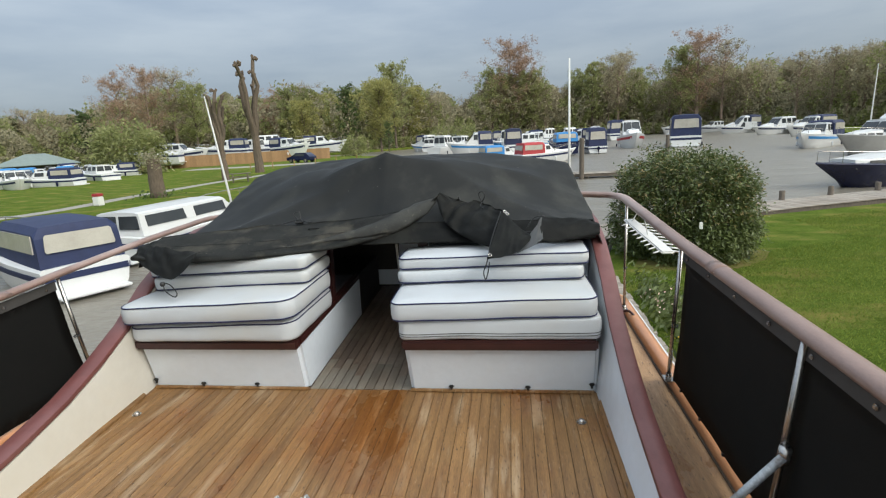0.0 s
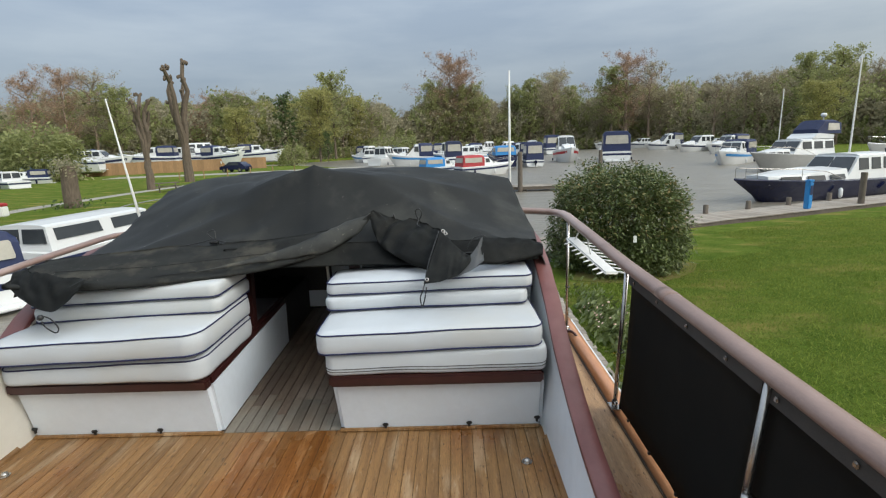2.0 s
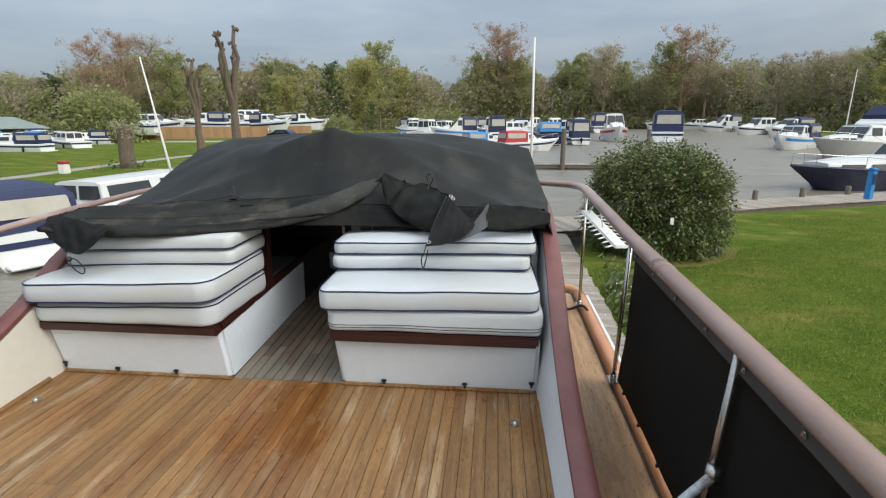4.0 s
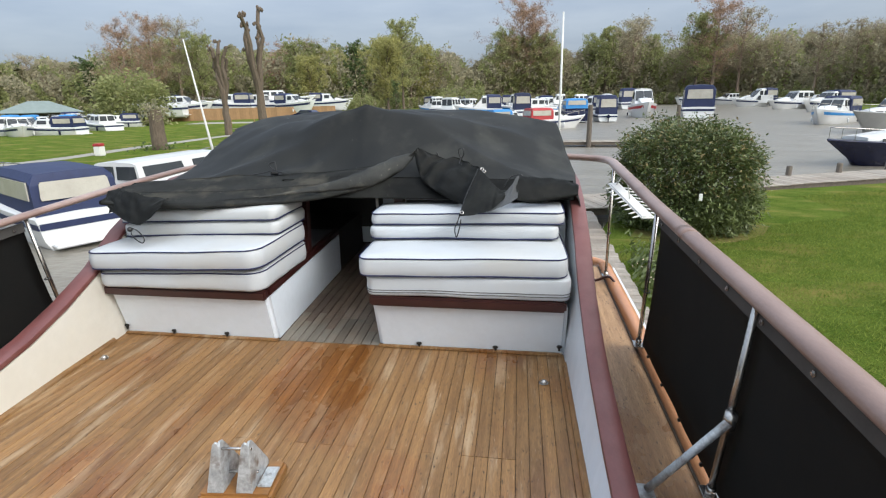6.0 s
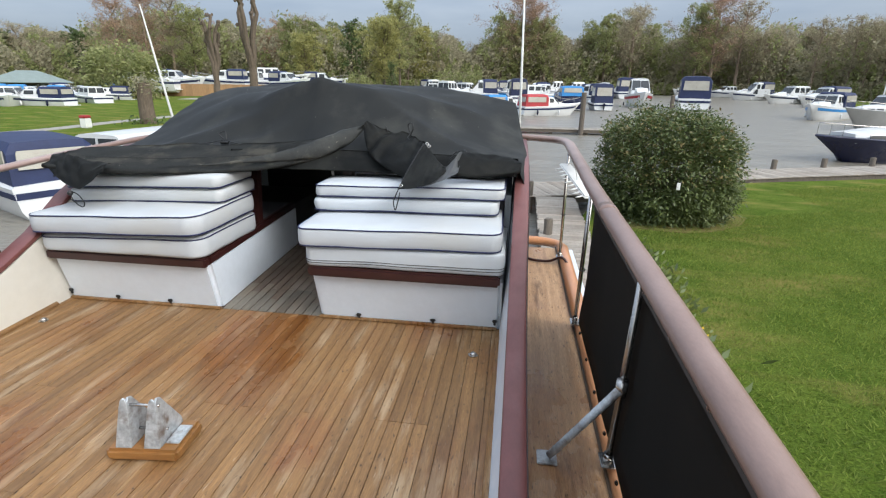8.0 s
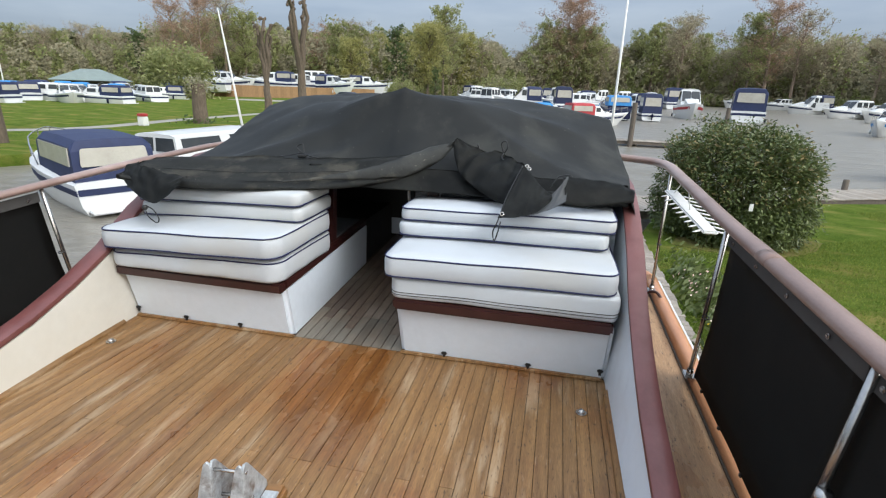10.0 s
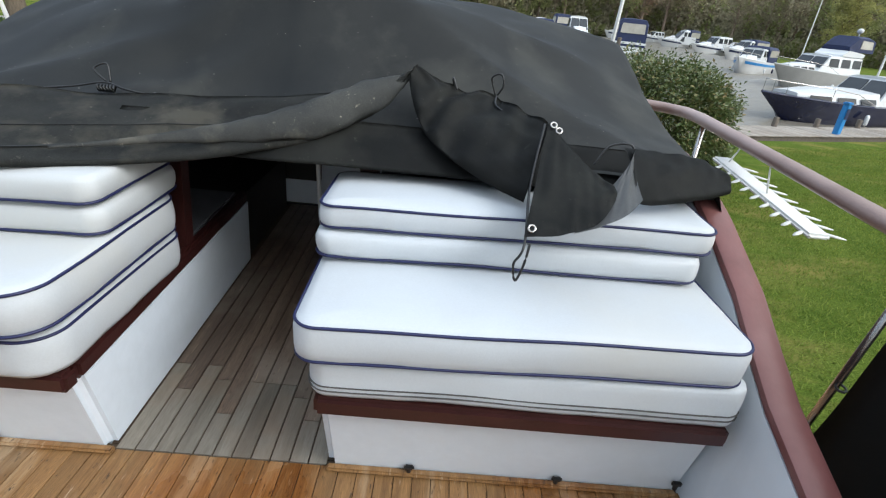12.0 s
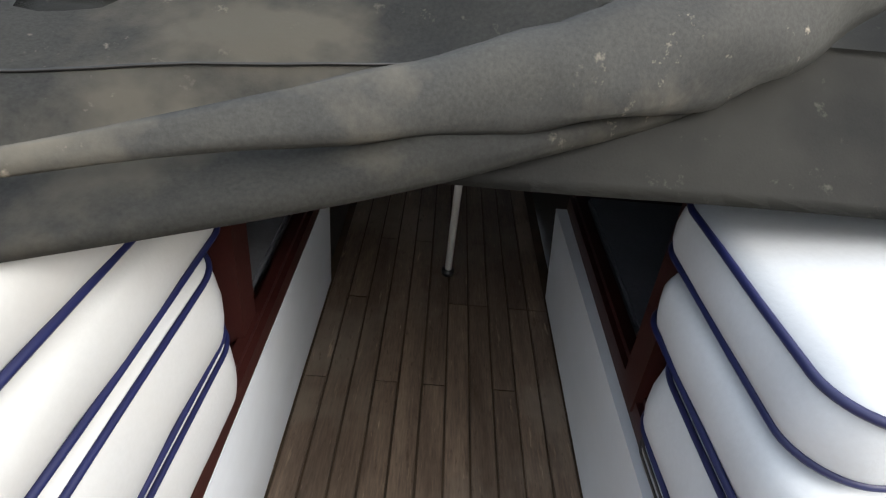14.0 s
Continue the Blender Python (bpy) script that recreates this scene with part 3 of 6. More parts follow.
locker(0.0, 1.12, -1, "white seat locker with dark mahogany edge, under a stack of cushions")
locker(-1.735, -0.660, 1, "wide white seat locker with mahogany edge under stacked cushions")
for x0, x1 in ((0.0, 1.1), (-1.72, -0.65)):
    bm = boxm(x0, x1, BOX_Y - 0.03, BOX_Y - 0.002, 0.001, 0.016, bevel=0.006)
    tagged(part("locker_trim", bm, "teak"), "thin wooden strip at the foot of a seat locker", "trim", kind="structure")

# ---- cushions ----


def cushion(x0, x1, y0, y1, z0, z1, label, corner=0.07, bulge=0.012, sag=0.0, seed=0, rz=0.0, pipes=(0, 1), tilt=(0.0, 0.0), seams=()):
    """Upholstered seat cushion with piping; tilt raises its inner or outer end, at the foot and at the top."""
    cx, cy = (x0 + x1) / 2, (y0 + y1) / 2
    e = thing("seat_cushion", label, "cushion", (cx, cy, z0), rz, "stacked seat cushions")
    hx, hy, h = (x1 - x0) / 2, (y1 - y0) / 2, z1 - z0

    def outline(grow, n=14, r=corner):
        out = []
        for qx, qy, a0 in ((1, 1, 0), (-1, 1, 90), (-1, -1, 180), (1, -1, 270)):
            for k in range(n):
                a = radians(a0 + 90 * k / (n - 1))
                out.append(Vector((qx * (hx - r) + (r + grow) * math.cos(a), qy * (hy - r) + (r + grow) * math.sin(a), 0)))
        # fill the long sides so that they can ripple
        dense = []
        for p, q in zip(out, out[1:] + out[:1]):
            m = max(1, int((q - p).length / 0.06))
            dense += [p.lerp(q, j / m) for j in range(m)]
        return dense

    def lift(p, z=0.0):
        slope = tilt[0] + (tilt[1] - tilt[0]) * min(max(z / h, 0.0), 1.0)
        return slope * p.x / hx + noise.noise(Vector((p.x * 3 + seed * 7, p.y * 3, seed))) * 0.006 + sag * (p.x / hx) ** 2

    bm = bmesh.new()
    rings = []
    edge = 0.016
    base = outline(-0.028)
    for z, grow in ((0.004, -0.03), (edge * 0.3, -0.003), (edge, 0.002), (h * 0.3, bulge * 0.8), (h * 0.5, bulge), (h * 0.72, bulge * 0.8), (h - edge, 0.002), (h - edge * 0.3, -0.003), (h, -0.028)):
        ring = []
        for p in outline(grow):
            w = noise.noise(Vector((p.x * 9 + seed, p.y * 9, z * 20))) * 0.004
            ring.append((p.x * (1 + w / hx), p.y * (1 + w / hy), z + lift(p, z)))
        rings.append(ring)
    # crowned top
    for f, dz in ((0.95, 0.003), (0.8, 0.006), (0.6, 0.008), (0.4, 0.009), (0.2, 0.009), (0.04, 0.009)):
        rings.append([(p.x * f, p.y * f, h + dz + lift(p * f, h) + 0.004 * noise.noise(Vector((p.x * f * 5, p.y * f * 5, seed)))) for p in base])
    loft(bm, rings)
    body = part("cover", bm, "vinyl", e, smooth=True)
    for z in [(edge * 0.6, h - edge * 0.6)[k] for k in pipes]:
        bm = bmesh.new()
        tube(bm, [(p.x, p.y, z + lift(p, z)) for p in outline(0.002)], 0.0042, 6, closed=True)
        part("piping", bm, "navy", e, "navy blue piping", smooth=True)
    for f in seams:
        bm = bmesh.new()
        tube(bm, [(p.x, p.y, h * f + lift(p, h * f)) for p in outline(bulge + 0.001)], 0.0022, 5, closed=True)
        part("seam", bm, "strip", e, "thin grey zip seam", smooth=True)
    return e


STACK = (("flat white vinyl cushion with navy piping, lowest of a stack", "thick white vinyl cushion with navy piping, jutting from a stack"),
         ("thin white vinyl back cushion with navy piping in a stack", "white vinyl back cushion with navy piping, topmost of a stack"))
cushion(-0.028, 1.122, 2.335, 2.94, 0.376, 0.500, STACK[0][0], seed=1, bulge=0.004, corner=0.05, pipes=(), tilt=(0.0, 0.010), seams=(0.22, 0.34))
cushion(-0.066, 1.095, 2.325, 2.92, 0.502, 0.622, STACK[0][1], seed=2, bulge=0.008, corner=0.06, rz=1.2, tilt=(0.008, 0.009))
cushion(-0.080, 1.066, 2.640, 2.96, 0.634, 0.716, STACK[1][0], seed=3, corner=0.05, bulge=0.006, pipes=(0,), tilt=(0.010, 0.012))
cushion(-0.072, 1.098, 2.662, 3.00, 0.718, 0.802, STACK[1][1], seed=4, corner=0.05, bulge=0.006, tilt=(0.012, 0.012))
cushion(-1.735, -0.648, 2.300, 3.02, 0.378, 0.490, STACK[0][0], seed=5, corner=0.09, bulge=0.006, pipes=(1,), tilt=(0.0, 0.018))
cushion(-1.755, -0.640, 2.265, 3.0, 0.510, 0.634, STACK[0][1], seed=6, bulge=0.009, corner=0.09, tilt=(0.016, 0.022))
cushion(-1.72, -0.650, 2.575, 3.03, 0.640, 0.726, STACK[1][0], seed=7, corner=0.05, bulge=0.006, pipes=(0,), tilt=(0.018, 0.018))
cushion(-1.73, -0.656, 2.570, 3.02, 0.730, 0.812, STACK[1][1], seed=8, corner=0.05, bulge=0.006, pipes=(0,), tilt=(0.018, 0.018))

# ---- rails, stanchions and dodgers ----
RAIL_S = [(-1.6, 0.78), (1.0, 0.845), (2.5, 0.875), (4.05, 0.945), (4.6, 0.94)]
RAIL_P = [(-1.6, 0.70), (1.5, 0.745), (2.4, 0.80), (2.9, 0.835), (4.05, 0.875), (4.6, 0.87)]
for s, table in ((1, RAIL_S), (-1, RAIL_P)):
    x = XC + s * 1.895
    hr = thing("handrail", "brown oval wooden handrail on steel stanchions", "handrail")
    pts = [(x, y, along(table, y)) for y in (-1.55, 0, 1.0, 1.8, 2.5, 3.2, 3.75, 3.95)]
    bend = [(x - s * 0.02, 4.08, along(table, 4.05)), (x - s * 0.09, 4.2, along(table, 4.1)), (x - s * 0.22, 4.30, along(table, 4.2)), (x - s * 0.42, 4.40, along(table, 4.3)), (x - s * 0.62, 4.48, along(table, 4.4))]
    bm = bmesh.new()
    tube(bm, curve(pts, 22) + [Vector(p) for p in bend], 0.042 if s > 0 else 0.034, 14, flat=0.66)
    part("grip", bm, "rail", hr, smooth=True)
    for y in (2.0, -0.6):
        bm = bmesh.new()
        tube(bm, [(x, y - 0.05, along(table, y)), (x, y + 0.05, along(table, y))], 0.0432 if s > 0 else 0.0352, 14, flat=0.66)
        part("joint_sleeve", bm, "rail", hr, smooth=True)
    bm = bmesh.new()
    tube(bm, [bend[-1], Vector(bend[-1]) + Vector((-s * 0.04, 0.02, 0))], 0.04, 12)
    part("end_socket", bm, "steel", hr, smooth=True)

for s, table, ys in ((1, RAIL_S, (-1.0, 0.2, 1.34, 2.58, 3.90)), (-1, RAIL_P, (-1.0, 0.2, 1.3, 2.44))):
    x = XC + s * 1.895
    for y in ys:
        e = thing("stanchion", "polished stainless steel rail stanchion on the deck edge", "stanchion", (x, y, -0.05), group="rail stanchions")
        top = along(table, y) + 0.03
        lean = 0.0 if y > 3 else -0.12
        bm = bmesh.new()
        tube(bm, [(0, lean * -0.5, 0.045), (0, lean * 0.5, top)], 0.0125, 12)
        part("tube", bm, "steel", e, smooth=True)
        part("foot_plate", boxm(-0.03, 0.03, -0.045 - lean * 0.5, 0.045 - lean * 0.5, 0.044, 0.052, bevel=0.003), "steel", e)
        bm = bmesh.new()
        tube(bm, [(0, -lean * 0.5, 0.05), (0, -lean * 0.46, 0.085)], 0.018, 12)
        part("socket", bm, "steel", e, smooth=True)
        bm = bmesh.new()
        tube(bm, [(0.016 * math.cos(a), lean * 0.1 + 0.016 * math.sin(a), 0.42 + 0.004 * math.sin(a)) for a in [k / 8 * math.tau for k in range(8)]], 0.004, 6, closed=True)
        part("lashing", bm, "black", e, "black cord lashing")
for y in (1.43, 0.25):
    e = thing("stanchion_brace", "slanting galvanised brace from side deck to stanchion", "brace")
    bm = bmesh.new()
    tube(bm, [(1.352, y - 0.01, -0.02), (1.366, y - 0.015, 0.0), (1.56, y - 0.12, 0.375)], 0.0155, 12)
    part("tube", bm, "galv", e, smooth=True)
    part("foot_plate", boxm(1.305, 1.385, y - 0.04, y + 0.045, -0.049, -0.04, bevel=0.003), "galv", e)
    bm = bmesh.new()
    tube(bm, [(1.567, y - 0.105, 0.345), (1.569, y - 0.115, 0.41)], 0.022, 12)
    part("clamp", bm, "steel", e, smooth=True)


def dodger(s, y0, y1, table):
    """Black windbreak laced between rail and toe rail."""
    x = XC + s * 1.915
    e = thing("dodger", "taut black mesh windbreak laced below the handrail", "windbreak", group="windbreaks")
    ny, nz = 14, 8
    bm = bmesh.new()
    grid = []
    for i in range(ny + 1):
        y = y0 + (y1 - y0) * i / ny
        z0, z1 = 0.0 + 0.012 * abs(math.sin(i / ny * math.pi * 3)), along(table, y) - 0.075
        col = []
        for j in range(nz + 1):
            t = j / nz
            col.append(bm.verts.new((x + s * 0.012 * math.sin(math.pi * t) + 0.006 * noise.noise(Vector((y * 4, t * 3, s))), y + 0.05 - 0.12 * t, z0 + (z1 - z0) * t)))
        grid.append(col)
    for a, b in zip(grid, grid[1:]):
        for j in range(nz):
            bm.faces.new((a[j], a[j + 1], b[j + 1], b[j]))
    bmesh.ops.solidify(bm, geom=bm.faces[:], thickness=0.003)
    part("cloth", bm, "mesh", e, smooth=True)
    bm = bmesh.new()
    rings = []
    for i in range(ny + 1):
        y = y0 + (y1 - y0) * i / ny
        z = along(table, y) - 0.072
        rings.append([(x - s * 0.006, y - 0.066, z - 0.028), (x - s * 0.006, y - 0.07, z + 0.03), (x - s * 0.012, y - 0.07, z + 0.03), (x - s * 0.012, y - 0.066, z - 0.028)])
    loft(bm, rings)
    part("hem_strip", bm, "strip", e, "grey webbing strip along the top hem")
    n = 4
    for k in range(n):
        y = y0 + (y1 - y0) * (k + 0.5) / n
        for z in (along(table, y) - 0.07, 0.03):
            bm = boxm(x - s * 0.016 - 0.006, x - s * 0.016 + 0.006, y - 0.009, y + 0.009, z - 0.009, z + 0.009, bevel=0.004)
            part("fastener", bm, "steel" if z > 0.2 else "black", e)
    return e


dodger(1, 1.375, 2.575, RAIL_S)
dodger(1, 0.205, 1.395, RAIL_S)
dodger(1, -0.99, 0.195, RAIL_S)
dodger(-1, 1.305, 2.435, RAIL_P)
dodger(-1, 0.205, 1.295, RAIL_P)
dodger(-1, -0.99, 0.195, RAIL_P)

# ---- black cover over the wheelhouse ----
ROWS = [  # v, y, middle height, edge height, half width, sharpness
    (0.0, 2.90, 0.885, 0.88, 1.47, 2.0),
    (0.42, 3.45, 1.432, 0.93, 1.52, 0.92),
    (0.75, 4.13, 1.375, 1.25, 1.42, 3.0),
    (0.88, 4.30, 1.30, 1.15, 1.44, 3.0),
    (1.0, 4.42, 0.75, 0.72, 1.50, 2.0),
]


def tent(x, y, p, q, high, wide):
    """Height of a straight crease from p to q."""
    dx, dy = q[0] - p[0], q[1] - p[1]
    t = max(0.0, min(1.0, ((x - p[0]) * dx + (y - p[1]) * dy) / (dx * dx + dy * dy)))
    d = math.hypot(x - p[0] - t * dx, y - p[1] - t * dy) / wide
    return high * max(0.0, 1 - d) ** 1.5 * math.sin(math.pi * min(1.0, 0.12 + t * 0.8))


def cover_point(u, v):
    """Point of the cover; u runs from -1.12 (port skirt) to 1.12, v from the front hem to the back."""
    col = [float(np.interp(v, [r[0] for r in ROWS], [r[k] for r in ROWS])) for k in range(1, 6)]
    y, zc, zs, w, p = col
    s = min(abs(u), 1.0)
    mid = XC + 0.03
    x = mid + math.copysign(s + max(0.0, abs(u) - 1) * 0.25, u) * w
    z = zc - (zc - zs) * s ** p
    if v < 0.42:
        # slack over the seats, then steep up to the ridge
        t = v / 0.42
        low, high = (r[2] - (r[2] - r[3]) * s ** r[5] for r in ROWS[:2])
        z = low + (high - low) * t ** (1.35 + 1.15 * smooth01((-0.05 - x) / 0.6))
        y -= smooth01((-0.35 - x) / 0.75) * 0.32 * (1 - t)
    else:
        t = min((v - 0.42) / 0.33, 1)
        z -= 0.03 * 4 * t * (1 - t) * (1 - s * 0.5)
    if abs(u) > 1:
        d = (abs(u) - 1) / 0.12
        z -= d * (0.10 + 0.22 * smooth01((v - 0.1) / 0.5))
    ang = math.atan2(x + 0.28, 3.5 - y)
    dist = math.hypot(x + 0.28, 3.45 - y)
    z += 0.02 * (abs(math.sin(ang * 3.4 + 0.5 + 0.5 * noise.noise(Vector((x, y, 1))))) ** 0.6 - 0.7) * smooth01(dist / 0.45) * math.exp(-dist * 0.5)
    z -= 0.016 * max(0.0, 0.3 - abs(noise.noise(Vector((x * 1.3 + y * 0.6, y * 2.4 - x * 0.8, 7))))) / 0.3
    z += tent(x, y, (-0.05, 3.5), (1.18, 2.98), 0.075, 0.30) + tent(x, y, (0.05, 3.57), (1.15, 3.72), 0.045, 0.18)
    z += tent(x, y, (-0.5, 3.43), (-1.4, 3.08), 0.045, 0.16) + tent(x, y, (-0.4, 3.3), (-1.0, 2.98), 0.03, 0.12)
    z += 0.012 * noise.noise(Vector((x * 2.2, y * 2.2, 3))) + 0.006 * noise.noise(Vector((x * 6, y * 5, 9)))
    return Vector((x, y, z))


cover = thing("wheelhouse_cover", "faded black canvas cover draped over the wheelhouse, hem turned back", "boat cover")
bm = bmesh.new()
us = [-1.12, -1.08, -1.04] + [-1 + 2 * i / 110 for i in range(111)] + [1.04, 1.08, 1.12]
grid = [[bm.verts.new(cover_point(u, j / 64)) for u in us] for j in range(65)]
for a, b in zip(grid, grid[1:]):
    for k in range(len(us) - 1):
        bm.faces.new((a[k], a[k + 1], b[k + 1], b[k]))
part("canopy", bm, "canvas", cover, smooth=True)


def cloth(p, q, u, t, belly, wrinkle, seed):
    """A point of wrinkled cloth between p and q."""
    out = Vector((0, -0.6, 0.8))
    f = noise.noise(Vector((u * 9 + seed, t * 2.2, seed * 3.1)))
    g = 0.8 * (0.35 - abs(noise.noise(Vector((u * 6 + t * 2.0 + seed, t * 3.0 - u * 2, seed * 1.7)))))
    return p.lerp(q, t) + out * (belly * math.sin(math.pi * t) + wrinkle * (f + g))


def flap(name, upper, lower, n=48, m=14, belly=0.03, material="canvas", wrinkle=0.012, seed=0, roll=0.0):
    """Folded cloth between two edge lines, with a belly and wrinkles."""
    a, b = curve(upper, n), curve(lower, n)
    bm = bmesh.new()
    rows = []
    for i in range(n):
        row = []
        for j in range(m):
            t = j / (m - 1)
            p = cloth(a[i], b[i], i / n, t, belly, wrinkle, seed)
            row.append(bm.verts.new(p))
        if roll:
            # the hem turns under in a round fold
            base, d = b[i], (b[i] - a[i]).normalized()
            for q in range(1, 6):
                ang = q / 5 * math.pi
                row.append(bm.verts.new(base + d * roll * math.sin(ang) + Vector((0, 0.35, -0.9)) * roll * (1 - math.cos(ang))))
        rows.append(row)
    for r0, r1 in zip(rows, rows[1:]):
        for j in range(len(r0) - 1):
            bm.faces.new((r0[j], r0[j + 1], r1[j + 1], r1[j]))
    bmesh.ops.solidify(bm, geom=bm.faces[:], thickness=0.003)
    return part(name, bm, material, cover, smooth=True)


HEM_TOP = [(-1.76, 2.80, 0.945), (-1.3, 2.93, 0.965), (-0.87, 3.02, 0.968), (-0.5, 3.03, 0.985), (-0.09, 3.05, 1.035), (0.17, 3.10, 1.135)]
HEM_EDGE = [(-1.75, 2.47, 0.88), (-1.30, 2.47, 0.858), (-0.87, 2.60, 0.855), (-0.53, 2.755, 0.860), (-0.30, 2.845, 0.893), (-0.07, 2.94, 0.953), (0.13, 3.05, 1.10)]
flap("turned_back_hem", HEM_TOP, HEM_EDGE, belly=0.012, material="canvas_dirty", wrinkle=0.022, seed=1, roll=0.013)
flap("folded_hem", [(0.165, 3.10, 1.135), (0.286, 3.09, 1.085), (0.423, 3.13, 1.069), (0.50, 3.03, 1.05), (0.59, 2.89, 1.03)],
     [(0.142, 3.05, 1.105), (0.18, 2.97, 1.01), (0.245, 2.89, 0.94), (0.393, 2.79, 0.873), (0.52, 2.71, 0.842)], belly=0.022, wrinkle=0.022, seed=5, roll=0.006)
flap("corner_flap", [(0.585, 2.885, 1.035), (0.64, 2.80, 0.99), (0.70, 2.72, 0.945), (0.75, 2.665, 0.92)],
     [(0.493, 2.49, 0.812), (0.60, 2.50, 0.826), (0.69, 2.53, 0.855), (0.755, 2.62, 0.90)], belly=0.008, wrinkle=0.006, seed=8)
flap("curled_corner", [(0.745, 2.66, 0.918), (0.79, 2.70, 0.965), (0.815, 2.74, 1.002), (0.83, 2.80, 1.0)],
     [(0.62, 2.50, 0.830), (0.70, 2.525, 0.85), (0.772, 2.56, 0.876), (0.825, 2.62, 0.90)], belly=-0.012, wrinkle=0.004, seed=9, material="canvas_inside")
flap("rolled_hem", [(0.80, 2.80, 1.0), (0.90, 2.86, 0.985), (1.01, 2.89, 0.975), (1.12, 2.93, 0.955), (1.20, 2.96, 0.92)],
     [(0.82, 2.66, 0.90), (0.90, 2.72, 0.878), (1.0, 2.76, 0.882), (1.10, 2.80, 0.888), (1.19, 2.85, 0.895)], belly=0.018, wrinkle=0.008, seed=11, roll=0.012)
flap("hanging_corner", [(-1.76, 2.66, 0.93), (-1.66, 2.56, 0.93), (-1.5, 2.50, 0.92), (-1.28, 2.48, 0.90)],
     [(-1.77, 2.52, 0.87), (-1.60, 2.40, 0.82), (-1.40, 2.33, 0.77), (-1.27, 2.40, 0.86)], belly=0.02, wrinkle=0.02, seed=14)
flap("front_drop", [(-0.75, 2.93, 0.95), (-0.2, 2.97, 0.96), (0.4, 2.98, 0.96), (1.17, 3.0, 0.94)],
     [(-0.75, 2.82, 0.85), (-0.12, 2.85, 0.842), (0.57, 2.86, 0.836), (1.17, 2.88, 0.84)], belly=0.006, wrinkle=0.005, seed=17)


bm = bmesh.new()
line = curve([(-0.80, 2.65, 0.880), (-0.45, 2.81, 0.912), (-0.2, 2.895, 0.955), (0.0, 2.99, 1.03), (0.155, 3.075, 1.118)], 60)
rings = []
for i, p in enumerate(line):
    t = i / 59
    r = 0.003 + 0.046 * smooth01(t * 1.6) * (1 - smooth01((t - 0.72) / 0.3)) 
    d = (line[min(i + 1, 59)] - line[max(i - 1, 0)]).normalized()
    up = Vector((-0.25, 0.35, 0.9))
    up = (up - d * up.dot(d)).normalized()
    out = d.cross(up)
    ring = []
    for k in range(16):
        a = k / 16 * math.tau
        q = 1 + 0.34 * noise.noise(Vector((t * 10, math.cos(a) * 1.2, math.sin(a) * 1.2))) + 0.25 * max(0.0, 0.25 - abs(noise.noise(Vector((t * 9 + math.cos(a), math.sin(a) * 1.5, 5)))))
        ring.append(p + (up * math.cos(a) * r * 1.15 + out * math.sin(a) * r * 0.55) * q)
    rings.append(ring)
loft(bm, rings)
part("fold_ridge", bm, "canvas_dirty", cover, smooth=True)
COVER_SAMPLES = [cover_point(-1 + 2 * i / 160, j / 120) for i in range(161) for j in range(90)]


def on_cover(x, y, lift=0.03):
    """A point just above the canopy at x, y."""
    best = min(COVER_SAMPLES, key=lambda p: (p.x - x) ** 2 + (p.y - y) ** 2)
    return (x, y, best.z + lift)


# stitched seam along the turned-back hem
bm = bmesh.new()
hem_a, hem_b = curve(HEM_TOP, 48), curve(HEM_EDGE, 48)
tube(bm, [cloth(hem_a[i], hem_b[i], i / 48, 0.60, 0.012, 0.022, 1) + Vector((0, -0.001, 0.0018)) for i in range(4, 36)], 0.0016, 5)
part("seam", bm, "black", cover, smooth=True)


def cord(name, pts, r=0.0035, label="thin black tie cord"):
    bm = bmesh.new()
    tube(bm, curve(pts, 8 * (len(pts) - 1) + 1), r, 6)
    return part(name, bm, "black", cover, label, smooth=True)


cord("tie_cord", [(0.575, 2.88, 1.03), (0.52, 2.66, 0.9), (0.495, 2.475, 0.80), (0.475, 2.47, 0.745), (0.485, 2.465, 0.70), (0.50, 2.465, 0.745), (0.51, 2.48, 0.80)])
cord("tie_cord", [(0.44, 3.15, 1.06), (0.42, 3.15, 1.12), (0.45, 3.14, 1.135), (0.46, 3.13, 1.10), (0.44, 3.14, 1.06)])
cord("tie_cord", [(0.44, 3.13, 1.065), (0.44, 3.05, 1.04), (0.52, 2.98, 1.015), (0.6, 2.9, 1.0)])
cord("tie_cord", [(0.29, 3.09, 1.08), (0.285, 3.08, 1.115), (0.30, 3.07, 1.08)])
cord("tie_cord", [(0.74, 2.84, 0.93), (0.78, 2.86, 0.985), (0.84, 2.85, 1.0), (0.86, 2.84, 0.97)])
cord("tie_cord", [on_cover(x, y) for x, y in ((-1.7, 2.86), (-1.5, 2.93), (-1.2, 3.0), (-0.98, 3.04), (-0.87, 3.05), (-0.8, 3.04), (-0.71, 3.05))])
cord("tie_cord", [on_cover(-0.87, 3.06), on_cover(-0.91, 3.07, 0.07), on_cover(-0.87, 3.08, 0.08), on_cover(-0.855, 3.06)])
cord("tie_cord", [(-1.455, 2.33, 0.75), (-1.44, 2.32, 0.70), (-1.38, 2.31, 0.665), (-1.36, 2.31, 0.69), (-1.40, 2.32, 0.735), (-1.45, 2.33, 0.75)])
bm = bmesh.new()
bmesh.ops.create_icosphere(bm, subdivisions=2, radius=0.016, matrix=Matrix.Translation((-1.455, 2.325, 0.742)))
part("toggle", bm, "black", cover, smooth=True)
bm = bmesh.new()
knot_at = Vector(on_cover(-0.855, 3.035, 0.022))
tube(bm, [knot_at + Vector((-0.03 + 0.0015 * k, 0.010 * math.cos(k * 0.9), 0.010 * math.sin(k * 0.9))) for k in range(40)], 0.0042, 6)
